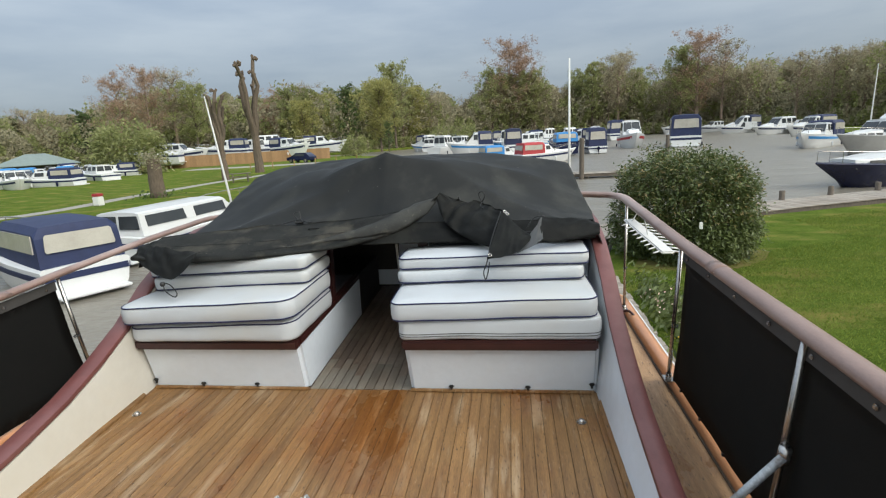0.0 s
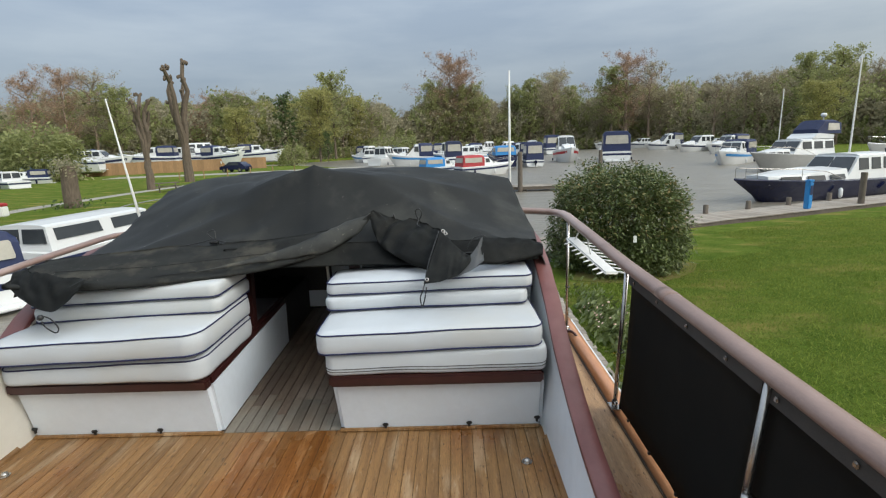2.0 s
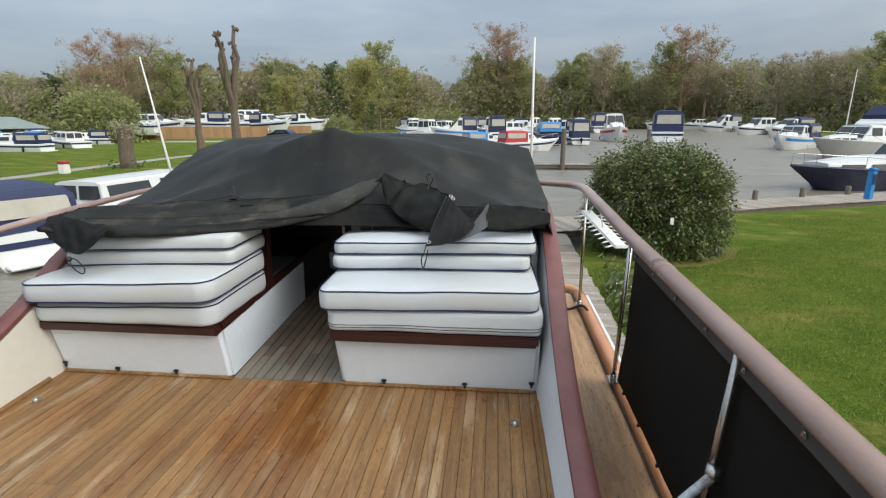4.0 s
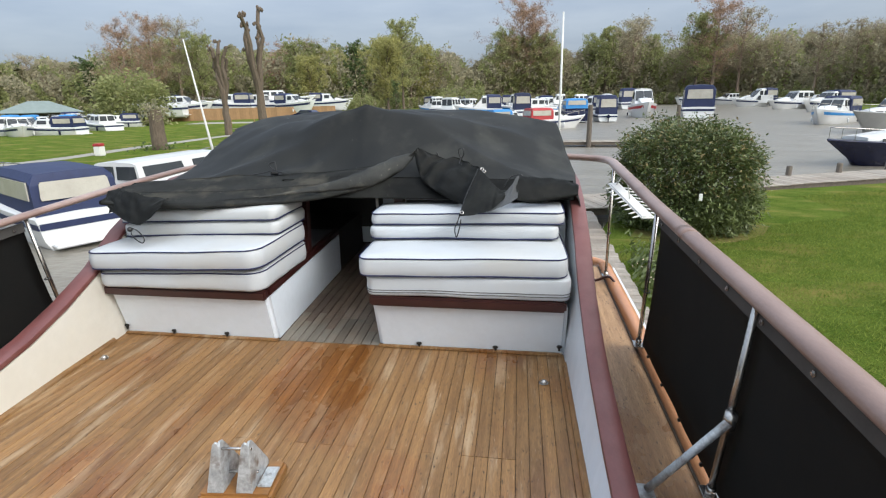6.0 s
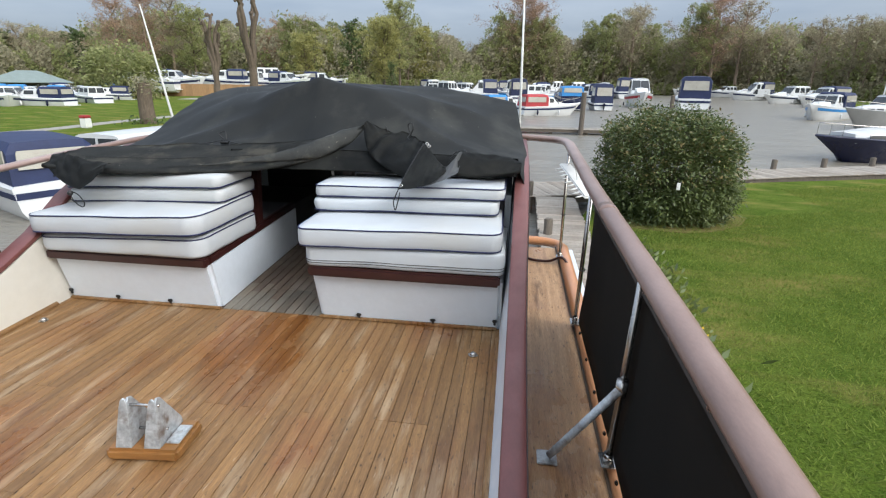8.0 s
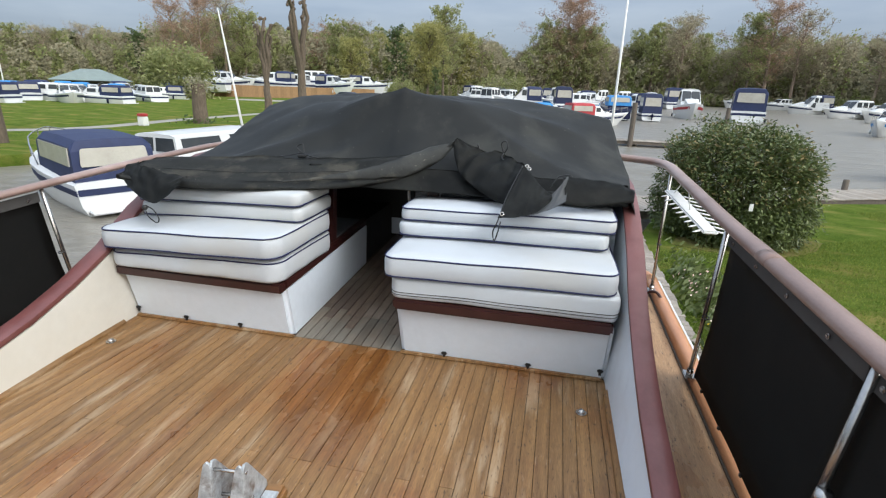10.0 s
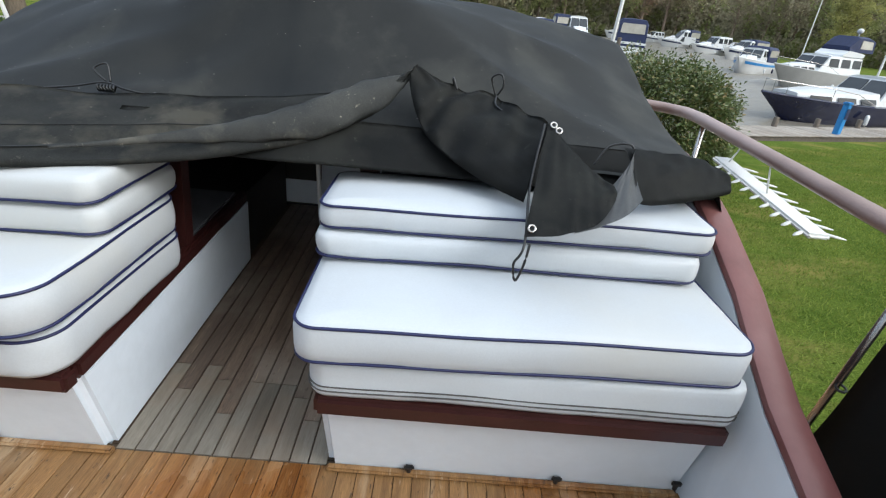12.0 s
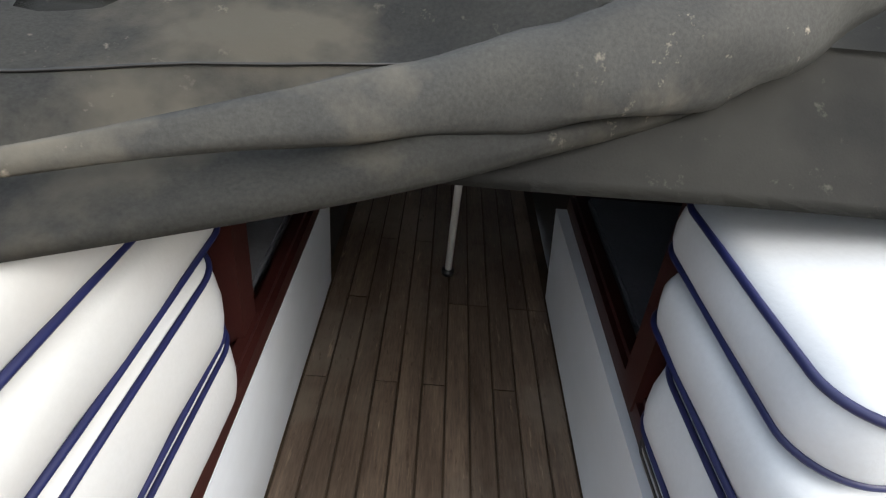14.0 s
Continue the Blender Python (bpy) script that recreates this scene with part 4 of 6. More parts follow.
part("knot", bm, "black", cover, smooth=True)
for x, y, z in ((0.512, 2.50, 0.835), (0.60, 2.868, 1.032), (0.615, 2.85, 1.02), on_cover(-0.71, 3.05), on_cover(-1.35, 2.96), on_cover(-1.22, 2.99)):
    bm = bmesh.new()
    tube(bm, [(x + 0.009 * math.cos(a), y + 0.006 * math.sin(a), z + 0.007 * math.sin(a)) for a in [k / 12 * math.tau for k in range(12)]], 0.0035, 6, closed=True)
    part("eyelet", bm, "steel", cover, "bright metal eyelet", smooth=True)

random.seed(19)
bm = bmesh.new()
for k in range(110):
    x, y = random.uniform(-1.4, 0.9), random.uniform(3.02, 4.0)
    p, r = Vector(on_cover(x, y, 0.004)), random.uniform(0.0006, 0.0015)
    bm.faces.new([bm.verts.new(p + Vector((r * math.cos(a) * 1.6, r * math.sin(a), r * math.sin(a) * 0.7))) for a in (0, 1.3, 2.5, 3.8, 5.0)])
flecks = part("fleck", bm, "path", cover)
flecks["kind"] = "stuff"

# ---- below the cover ----
POLE_Y, BULK_Y = 3.74, 4.42
pole = thing("support_pole", "thin bright steel pole that props up the cover", "pole", (-0.305, POLE_Y, SHEER * (POLE_Y - BOX_Y)))
bm = bmesh.new()
tube(bm, [(0, 0, 0.012), (0, -0.12, 0.75), (0.02, -0.30, 1.30)], 0.011, 10)
part("tube", bm, "whiteplastic", pole, smooth=True)
bm = bmesh.new()
tube(bm, [(0, 0, 0.0), (0, 0, 0.02)], 0.02, 10)
part("foot", bm, "black", pole, "black rubber foot", smooth=True)
bulk = thing("wall_forward", "white painted wheelhouse bulkhead with a dark opening", "bulkhead", kind="structure")
part("panel", boxm(XC - 1.45, XC + 1.45, BULK_Y, BULK_Y + 0.04, 0.098, 0.74), "gel", bulk)
# dado in near-black: shade at the bulkhead's foot put into the colour
part("dado", boxm(XC - 1.45, XC + 1.45, BULK_Y - 0.01, BULK_Y + 0.04, -0.1, 0.094), "shade_in", bulk)
# no opening is cut; a flat black panel paints its shaded depth
part("dark_screen", boxm(-1.25, -0.46, BULK_Y - 0.03, BULK_Y - 0.012, 0.26, 0.72, bevel=0.01), "black", bulk, "flat black panel standing in for the shaded opening")
for s in (-1, 1):
    part("side_wall", boxm(*sorted((XC + s * 1.42, XC + s * 1.46)), 3.0, BULK_Y, 0.0, 0.70), "gel", bulk)
# side benches take the same near-black colour in place of shade
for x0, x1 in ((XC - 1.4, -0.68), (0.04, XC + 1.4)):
    well = thing("side_bench", "bench below the cover, its shade painted in as near-black", "bench", kind="structure")
    part("bench_front", boxm(x0, x1, BOX_END + 0.01, BULK_Y - 0.04, -0.05, 0.40), "shade_in", well)

# ---- anchor bracket on the deck ----
br = thing("mast_bracket", "weathered galvanised mast bracket bolted to a varnished wooden block", "deck bracket", (-0.21, 1.20, 0.0), 6)
part("base_block", boxm(-0.14, 0.14, -0.095, 0.11, 0.002, 0.052, bevel=0.012), "block", br, "varnished wooden base block")
for x in (-0.075, 0.035):
    bm = bmesh.new()
    front = [(-0.028, 0.0), (0.036, 0.0), (0.036, 0.180), (0.030, 0.200), (0.020, 0.206), (0.010, 0.196), (0.004, 0.17)]
    loft(bm, [[(x + px, y + 0.10 * pz, 0.053 + pz) for px, pz in front] for y in (-0.082, -0.073)])
    web = [(-0.073, 0.0), (0.088, 0.0), (0.082, 0.03), (-0.030, 0.196), (-0.050, 0.205), (-0.062, 0.19)]
    loft(bm, [[(x + px, y + 0.002, 0.053 + z) for y, z in web] for px in (0.028, 0.037)])
    bmesh.ops.bevel(bm, geom=bm.edges[:], offset=0.0015, segments=1, affect="EDGES")
    part("cheek_plate", bm, "galv", br)
for x0, x1 in ((-0.112, -0.043), (0.075, 0.128)):
    part("flange", boxm(x0, x1, -0.05, 0.06, 0.0525, 0.0605, bevel=0.003), "galv", br)
    bm = bmesh.new()
    tube(bm, [((x0 + x1) / 2, 0.01, 0.06), ((x0 + x1) / 2, 0.01, 0.074)], 0.010, 6)
    part("bolt", bm, "galv", br)
for y, z in ((-0.048, 0.225), (-0.02, 0.10)):
    bm = bmesh.new()
    tube(bm, [(-0.055, y, z), (0.075, y, z)], 0.006, 8)
    part("pin", bm, "steel", br, smooth=True)

# ---- small deck fittings ----
for x, y in ((0.985, 2.12), (-1.60, 2.1)):
    bm = bmesh.new()
    bmesh.ops.create_uvsphere(bm, u_segments=12, v_segments=8, radius=0.018, matrix=Matrix.Translation((x, y, 0.008)) @ Matrix.Diagonal((1, 1, 0.8, 1)))
    tube(bm, [(x, y, 0.001), (x, y, 0.005)], 0.026, 14)
    tagged(part("deck_stud", bm, "steel", smooth="auto"), "small round metal stud let into the planked deck", "deck stud")
mast = thing("signal_mast", "slim white signal mast beside the covered wheelhouse", "mast", (1.18, 4.5, -0.05))
bm = bmesh.new()
tube(bm, [(0, 0.0, 0), (-0.01, -0.12, 1.3), (-0.03, -0.30, 2.15)], [0.013, 0.011, 0.007], 10)
part("spar", bm, "whiteplastic", mast, smooth=True)
whip = thing("whip_aerial", "white leaning whip aerial beside the covered wheelhouse", "aerial", (-2.02, 4.25, -0.05))
bm = bmesh.new()
tube(bm, [(0, 0, 0), (0.02, -0.06, 0.9), (0.15, -0.5, 2.0)], [0.016, 0.012, 0.005], 8)
part("rod", bm, "whiteplastic", whip, smooth=True)

# white toothed line on the starboard rail
comb_thing = thing("toothed_step", "white plastic toothed step hung outside the handrail", "boarding step", (1.475, 3.45, 0.845), 0)
bm = boxm(0.0, 0.085, -0.47, 0.10, -0.02, 0.0, bevel=0.008)
bmesh.ops.subdivide_edges(bm, edges=[ed for ed in bm.edges if abs(ed.verts[0].co.y - ed.verts[1].co.y) > 0.3], cuts=6)
for v in bm.verts:
    v.co.z -= (0.10 - v.co.y) * 0.22
    v.co.x += 0.22 * (0.1 - v.co.y)
part("plank", bm, "whiteplastic", comb_thing)
for y in (0.05, -0.2):
    bm = bmesh.new()
    tube(bm, [(0.04 + 0.22 * (0.1 - y), y, -(0.10 - y) * 0.22 - 0.01), (0.085, y + 0.01, 0.035), (0.10, y + 0.02, 0.065)], 0.004, 6)
    part("lanyard", bm, "whiteplastic", comb_thing, smooth=True)
for k in range(9):
    for sd in (0, 1):
        y = 0.03 - k * 0.058
        z, x = -(0.10 - y) * 0.22 - 0.012, 0.22 * (0.1 - y) + (0.08 if sd else 0.005)
        d = 0.07 if sd else -0.05
        bm = bmesh.new()
        tube(bm, [(x, y, z), (x + d * 0.6, y - 0.02, z - 0.004), (x + d, y - 0.032, z - 0.006)], [0.009, 0.010, 0.004], 6, flat=0.5)
        part("tooth", bm, "whiteplastic", comb_thing, smooth=True)
rim = thing("deck_rim", "light varnished wooden rim curving round the side deck's end", "trim", kind="structure")
bm = bmesh.new()
tube(bm, curve([(1.63, 4.29, -0.045), (1.60, 4.38, -0.045), (1.50, 4.455, -0.045), (1.34, 4.49, -0.045), (1.26, 4.495, -0.045)], 24), 0.042, 10)
part("rim_bead", bm, "toe", rim, smooth=True)
post = thing("corner_post", "dark mahogany corner post of the wheelhouse under the cover", "post", (1.215, 4.56, -0.1), kind="structure")
part("timber", boxm(-0.045, 0.045, -0.05, 0.05, 0, 0.50, bevel=0.012), "mahogany", post)
hose = thing("mooring_line", "brown mooring line led over the side deck", "rope")
bm = bmesh.new()
tube(bm, curve([(1.20, 4.1, -0.03), (1.32, 3.9, -0.035), (1.48, 3.85, -0.03), (1.60, 3.78, 0.02), (1.70, 3.7, -0.2), (1.8, 3.6, -0.6)], 30), 0.011, 8)
part("strand", bm, "mahogany", hose, smooth=True)

# ---- ground and water ----
random.seed(11)
bm = bmesh.new()
bmesh.ops.create_grid(bm, x_segments=1, y_segments=1, size=3000, matrix=Matrix.Translation((0, 0, -1.9)))
tagged(part("water", bm, "water"), "dull grey-brown rippled harbour water", "water", kind="structure")


def land(name, outline, z, material, label, category, drop=0.7):
    b = bmesh.new()
    top = [b.verts.new((x, y, z)) for x, y in outline]
    low = [b.verts.new((x, y, z - drop)) for x, y in outline]
    b.faces.new(top)
    for k in range(len(outline)):
        j = (k + 1) % len(outline)
        b.faces.new((top[k], top[j], low[j], low[k]))
    return tagged(part(name, b, material), label, category, kind="structure")


land("lawn_starboard", [(2.5, -60), (2.5, 10.6), (3.3, 13.2), (6.0, 15.6), (8.6, 16.9), (13, 18.5), (19, 21.0), (60, 32), (300, 60), (300, -60)], -1.5, "grass", "green mown lawn with faint mowing stripes beside the jetty", "lawn")
land("lawn_port", [(-17, -60), (-19, 14), (-14, 24), (-11, 40), (-9, 70), (-30, 100), (-60, 108), (-300, 108), (-300, -60)], -1.5, "grass", "green lawn across the boat basin", "lawn")
land("far_bank", [(-900, 108), (-300, 108), (-60, 108), (-38, 130), (-10, 172), (30, 195), (68, 186), (70, 150), (58, 122), (58, 100), (48, 74), (46, 52), (60, 36), (900, 60), (900, 1500), (-900, 1500)], -1.45, "grass", "far grassy harbour bank below the trees", "ground")


def strip(name, pts, wide, z, material, label, category):
    b = bmesh.new()
    pts = curve([(x, y, 0) for x, y in pts], 40)
    rows = []
    for i, p in enumerate(pts):
        d = (pts[min(i + 1, 39)] - pts[max(i - 1, 0)]).normalized()
        n = Vector((-d.y, d.x, 0)) * wide / 2
        rows.append((p + n + Vector((0, 0, z)), p - n + Vector((0, 0, z)), p - n * 1.02 + Vector((0, 0, z - 0.05)), p + n * 1.02 + Vector((0, 0, z - 0.05))))
    loft(b, rows)
    return tagged(part(name, b, material), label, category, kind="structure")


strip("path", [(-60, 8), (-38, 16.5), (-26, 22.2), (-25.4, 33.1), (-25, 45), (-22, 58), (-10.5, 62)], 1.2, -1.485, "path", "pale gravel path across the lawn", "path")
strip("road", [(-46, 70), (-33, 72), (-22, 76), (-12, 80)], 5, -1.48, "path", "pale hard standing beside the lawn", "road")
strip("soil_patch", [(3.4, 11.2), (4.6, 10.8), (5.6, 11.3), (6.2, 12.2)], 0.8, -1.486, "soil", "bare earth under the shrub", "soil")

# grass blades where the lawn lies nearest
blades_v, blades_f = [], []
rng = np.random.default_rng(4)
for k in range(150000):
    d = 3.0 + 15 * rng.random() ** 1.4
    x, y = 2.6 + rng.random() * 15, 3.0 + rng.random() * 15
    if y > 10 + (x - 2.5) * 0.5 and x < 9 or y > 15.5 + (x - 8) * 0.4:
        continue
    h, a = 0.02 + 0.035 * rng.random(), rng.random() * 6.283
    h *= 1.0 + 0.8 * max(0.0, noise.noise(Vector((x * 0.6, y * 0.6, 0))))
    w, lx, ly = 0.009, (rng.random() - 0.5) * 0.12, (rng.random() - 0.5) * 0.12
    i = len(blades_v)
    c, s = math.cos(a) * w, math.sin(a) * w
    blades_v += [(x - c, y - s, -1.502), (x + c, y + s, -1.502), (x + lx, y + ly, -1.5 + h)]
    blades_f.append((i, i + 1, i + 2))
me = bpy.data.meshes.new("grass_tufts")
me.from_pydata(blades_v, [], blades_f)
me.materials.append(M["blade"])
tagged(new("grass_tufts", me), "short uneven green grass of the lawn", "grass", kind="stuff")


# ---- plants ----
def limb(vs, fs, pts, r0, r1, sides=5):
    n = len(pts)
    base = len(vs)
    for i, p in enumerate(pts):
        d = (pts[min(i + 1, n - 1)] - pts[max(i - 1, 0)]).normalized()
        ref = Vector((1, 0, 0)) if abs(d.z) > 0.7 else Vector((0, 0, 1))
        s = d.cross(ref).normalized()
        u = s.cross(d)
        r = r0 + (r1 - r0) * i / (n - 1)
        for k in range(sides):
            a = k * math.tau / sides
            vs.append(p + (s * math.cos(a) + u * math.sin(a)) * r)
    for i in range(n - 1):
        for k in range(sides):
            j = (k + 1) % sides
            fs.append((base + i * sides + k, base + i * sides + j, base + (i + 1) * sides + j, base + (i + 1) * sides + k))
    fs.append(tuple(base + (n - 1) * sides + k for k in range(sides)))


def wavy(a, b, n, amount):
    out = []
    for i in range(n):
        t = i / (n - 1)
        p = a.lerp(b, t)
        if 0 < i:
            p = p + Vector((random.uniform(-1, 1), random.uniform(-1, 1), random.uniform(-0.5, 0.5))) * amount * t
        out.append(p)
    return out


def leaf(vs, fs, p, size, long=1.0):
    n = Vector((random.gauss(0, 1), random.gauss(0, 1), random.gauss(0, 1))).normalized()
    t = n.orthogonal().normalized()
    b = n.cross(t)
    i = len(vs)
    s = size * random.uniform(0.6, 1.2)
    vs += [p - t * s * 0.5 * long, p + b * s * 0.32, p + t * s * 0.5 * long, p - b * s * 0.32]
    fs.append((i, i + 1, i + 2, i + 3))


def mesh_of(name, vs, fs, material, parent):
    me = bpy.data.meshes.new(name)
    me.from_pydata([tuple(v) for v in vs], [], fs)
    me.materials.append(M[material])
    ob = new(name, me)
    ob.parent = parent
    return ob


def tree(label, h, wide, low, leaves, leaf_size, leaf_mat, seed, lean=0.0, twigs=4, top=0.25, cat="tree"):
    """A trunk with limbs and twigs, and a broken crown of many small leaves at their tips. Crown widest at low + top."""
    random.seed(seed)
    e = thing("tree", label, cat)
    tv, tf, lv, lf = [], [], [], []
    trunk = wavy(Vector((0, 0, -0.1)), Vector((lean, 0, h * 0.93)), 9, h * 0.02)
    limb(tv, tf, trunk, h * 0.017 + 0.05, 0.03, 6)
    tips = []
    n = 26
    for k in range(n):
        f = low + (0.95 - low) * (k + random.random()) / n
        i = min(int(f / 0.93 * 8), 7)
        a = trunk[i].lerp(trunk[i + 1], (f / 0.93 * 8) % 1)
        g = (f - low) / (1 - low)
        reach = wide / 2 * (0.35 + 0.65 * math.sin(math.pi * min(max((g + top) / (1 + top), 0), 1)) ** 0.7) * random.uniform(0.6, 1.1)
        ang = k * 2.4 + random.uniform(-0.5, 0.5)
        b = a + Vector((math.cos(ang) * reach, math.sin(ang) * reach, reach * random.uniform(0.35, 0.95)))
        b.z = min(b.z, h * random.uniform(0.93, 1.0))
        line = wavy(a, b, 5, reach * 0.08)
        limb(tv, tf, line, h * 0.005 + 0.02, 0.012, 4)
        for j in range(5):
            q = line[1 + j % 4]
            tip = q + Vector((random.gauss(0, 1), random.gauss(0, 1), random.uniform(0.2, 1.3))) * reach * 0.22
            limb(tv, tf, [q, q.lerp(tip, 0.5) + Vector((0, 0, 0.05)), tip], 0.035, 0.012, 3)
            tips.append(tip)
            for w in range(twigs):
                t2 = tip + Vector((random.gauss(0, 1), random.gauss(0, 1), random.gauss(0.4, 0.8))) * reach * 0.12
                limb(tv, tf, [tip.lerp(q, 0.3), t2], 0.022, 0.01, 3)
                tips.append(t2)
    spread = wide * 0.03
    for k in range(leaves):
        p = random.choice(tips) + Vector((random.gauss(0, 1), random.gauss(0, 1), random.gauss(0, 0.9))) * spread
        leaf(lv, lf, p, leaf_size)
    mesh_of("trunk", tv, tf, "bark" if leaf_mat not in ("leaf_bud", "leaf_grey") else "twig", e)
    mesh_of("crown", lv, lf, leaf_mat, e)
    return e


def shrub(name, label, at, w, d, h, leaves, size, leaf_mat, seed, tips_mat=None, tip_leaves=0):
    """Dense shrub: stems, and layered leaf sprays with an uneven outline and dark gaps."""
    random.seed(seed)
    e = thing(name, label, "shrub", at)
    tv, tf, lv, lf, yv, yf = [], [], [], [], [], []
    sprays = []
    while len(sprays) < leaves // 14:
        v = Vector((random.gauss(0, 1), random.gauss(0, 1), random.gauss(0, 1))).normalized()
        if v.z < -0.72:
            continue
        r = random.uniform(0.72, 1.0) if random.random() < 0.85 else random.uniform(0.3, 0.7)
        r *= 1 + 0.16 * noise.noise(v * 2.6 + Vector((seed, 0, 0))) + 0.07 * noise.noise(v * 7)
        flat = math.copysign(abs(v.z) ** 0.8, v.z)
        side_f = 1.0 / max(math.hypot(v.x, v.y), 0.55) ** 0.3
        sprays.append(Vector((v.x * side_f * w / 2 * r, v.y * side_f * d / 2 * r, max(0.10, h * 0.40 + flat * h * 0.58 * r))))
    for p in sprays:
        out = (p - Vector((0, 0, h * 0.35))).normalized()
        n = 14
        for k in range(n):
            q = p + Vector((random.gauss(0, 1), random.gauss(0, 1), random.gauss(0, 1))) * size * 0.75
            t = (out * 0.8 + Vector((random.gauss(0, 1), random.gauss(0, 1), random.gauss(-0.1, 0.6)))).normalized()
            b = t.cross(Vector((random.gauss(0, 0.5), random.gauss(0, 0.5), 1))).normalized()
            s = size * random.uniform(0.7, 1.2)
            use_v, use_f = (yv, yf) if tip_leaves and random.random() < tip_leaves and p.z > h * 0.4 else (lv, lf)
            i = len(use_v)
            dip = Vector((0, 0, -0.12 * s))
            use_v += [q, q + t * s * 0.5 + b * s * 0.21, q + t * s + dip, q + t * s * 0.5 - b * s * 0.21]
            use_f.append((i, i + 1, i + 2, i + 3))
    for k in range(40):
        p = random.choice(sprays)
        limb(tv, tf, wavy(Vector((p.x * 0.15, p.y * 0.15, 0)), p * 0.95, 5, 0.06), 0.03, 0.008, 4)
    mesh_of("stem", tv, tf, "bark", e)
    mesh_of("foliage", lv, lf, leaf_mat, e)
    if yv:
        mesh_of("young_leaves", yv, yf, tips_mat, e)
    return e


shrub("laurel_shrub", "large rounded evergreen shrub with glossy leaves on the lawn", (4.62, 12.0, -1.5), 3.1, 3.1, 2.42, 46000, 0.098, "leaf_bush", 3, "leaf_tip", 0.16)
shrub("willow_shrub", "rounded yellow-green shrub at the far side of the lawn", (-52, 66, -1.5), 9.5, 8, 6.9, 4200, 0.7, "leaf_spring", 8)
for x, y, w, h in ((-30, 100, 5, 4), (-9, 118, 4, 5), (-14, 120, 7, 5.5), (-62, 80, 4, 2.6)):
    shrub("bank_shrub", "scrubby green bush by the harbour bank", (x, y, -1.5), w, w, h, 1400, 0.5, "leaf_spring", int(h * 10))
tag = thing("garden_tag", "small pale tag hanging on the shrub", "tag", (4.42, 10.32, -0.52))
part("card", boxm(-0.035, 0.035, -0.006, 0.006, -0.07, 0.07, bevel=0.004), "whiteplastic", tag)
bm = bmesh.new()
tube(bm, [(0, 0, 0.07), (0, 0.12, 0.16)], 0.004, 5)
part("string", bm, "black", tag)


def away(bearing, d):
    """Plan place at a bearing (degrees right of the bow) and a distance."""
    return 0.64 + d * math.sin(radians(bearing)), -0.4 + d * math.cos(radians(bearing))


# the woods: a few grown shapes, repeated
KINDS = {
    "spring": tree("tall alder in fresh pale green leaf on the far bank", 20, 10, 0.22, 8500, 0.38, "leaf_spring", 21),
    "spring2": tree("slender birch in fresh green leaf among the far woods", 20, 7, 0.18, 6000, 0.36, "leaf_spring", 22, twigs=3),
    "yellow": tree("yellow-green willow in young leaf on the far bank", 15, 11, 0.1, 8000, 0.44, "leaf_yellow", 23, top=0.6),
    "bud": tree("tall poplar with reddish-brown budding crown", 24, 12, 0.15, 9500, 0.28, "leaf_bud", 24, twigs=6, top=0.5),
    "bare": tree("leafless grey-brown tree with fine upright twigs", 21, 9, 0.25, 5200, 0.26, "leaf_grey", 25, twigs=7),
    "bare2": tree("bare spreading tree with thin brownish twigs", 20, 12, 0.3, 5600, 0.26, "leaf_grey", 26, twigs=7),
    "dark": tree("dark green conifer-like tree among the far woods", 17, 7, 0.06, 3000, 0.5, "leaf_dark", 27, top=0.8),
}
NATIVE = {"spring": 20, "spring2": 20, "yellow": 15, "bud": 24, "bare": 21, "bare2": 20, "dark": 17}
used = set()


def plant(kind, bearing, d, h):
    x, y = away(bearing, d)
    s = h / NATIVE[kind]
    m = pose(x, y, -1.5, 0, 0, random.uniform(0, 360))
    src = KINDS[kind]
    ob = src if kind not in used else copy_thing(src, m)
    used.add(kind)
    ob.matrix_basis = m
    wide = random.uniform(0.92, 1.12)
    ob.scale = (s * wide, s * wide, s)
    ob["group"] = "woods round the harbour"


SKY = [(-60, 60), (-48.8, 57), (-44.9, 67), (-40.2, 72), (-38.5, 95), (-30, 92), (-21.8, 97), (-16, 88), (-12.3, 100), (-9.5, 82), (-7.6, 90), (-5, 58), (-2.5, 95), (3, 100), (5.3, 78), (9, 105), (11.2, 112), (14, 74), (16.8, 98), (21, 100), (24, 84), (28.6, 86), (32.8, 96), (40, 92), (55, 84)]


def rise(bearing, px, d):
    return px / 905 * d + 2.9


random.seed(31)
b = -58.0
while b < 54:
    d = along([(-60, 190), (-30, 165), (-20, 150), (0, 190), (20, 200), (30, 170), (55, 130)], b) + random.uniform(-6, 16)
    if b < -40:
        kind = random.choice(("bare2", "bare", "spring", "dark", "bare2"))
    elif b < -22:
        kind = random.choice(("bare2", "spring", "bare", "bud"))
    elif b < -6:
        kind = random.choice(("spring", "spring", "yellow", "spring2", "bare"))
    elif b < 14:
        kind = random.choice(("spring", "bare", "spring2", "bare", "bare2"))
    else:
        kind = random.choice(("bare", "bare", "bare2", "spring2", "bare", "spring"))
    plant(kind, b, d, rise(b, along(SKY, b) * random.uniform(0.74, 1.0), d))
    b += random.uniform(0.75, 1.25)
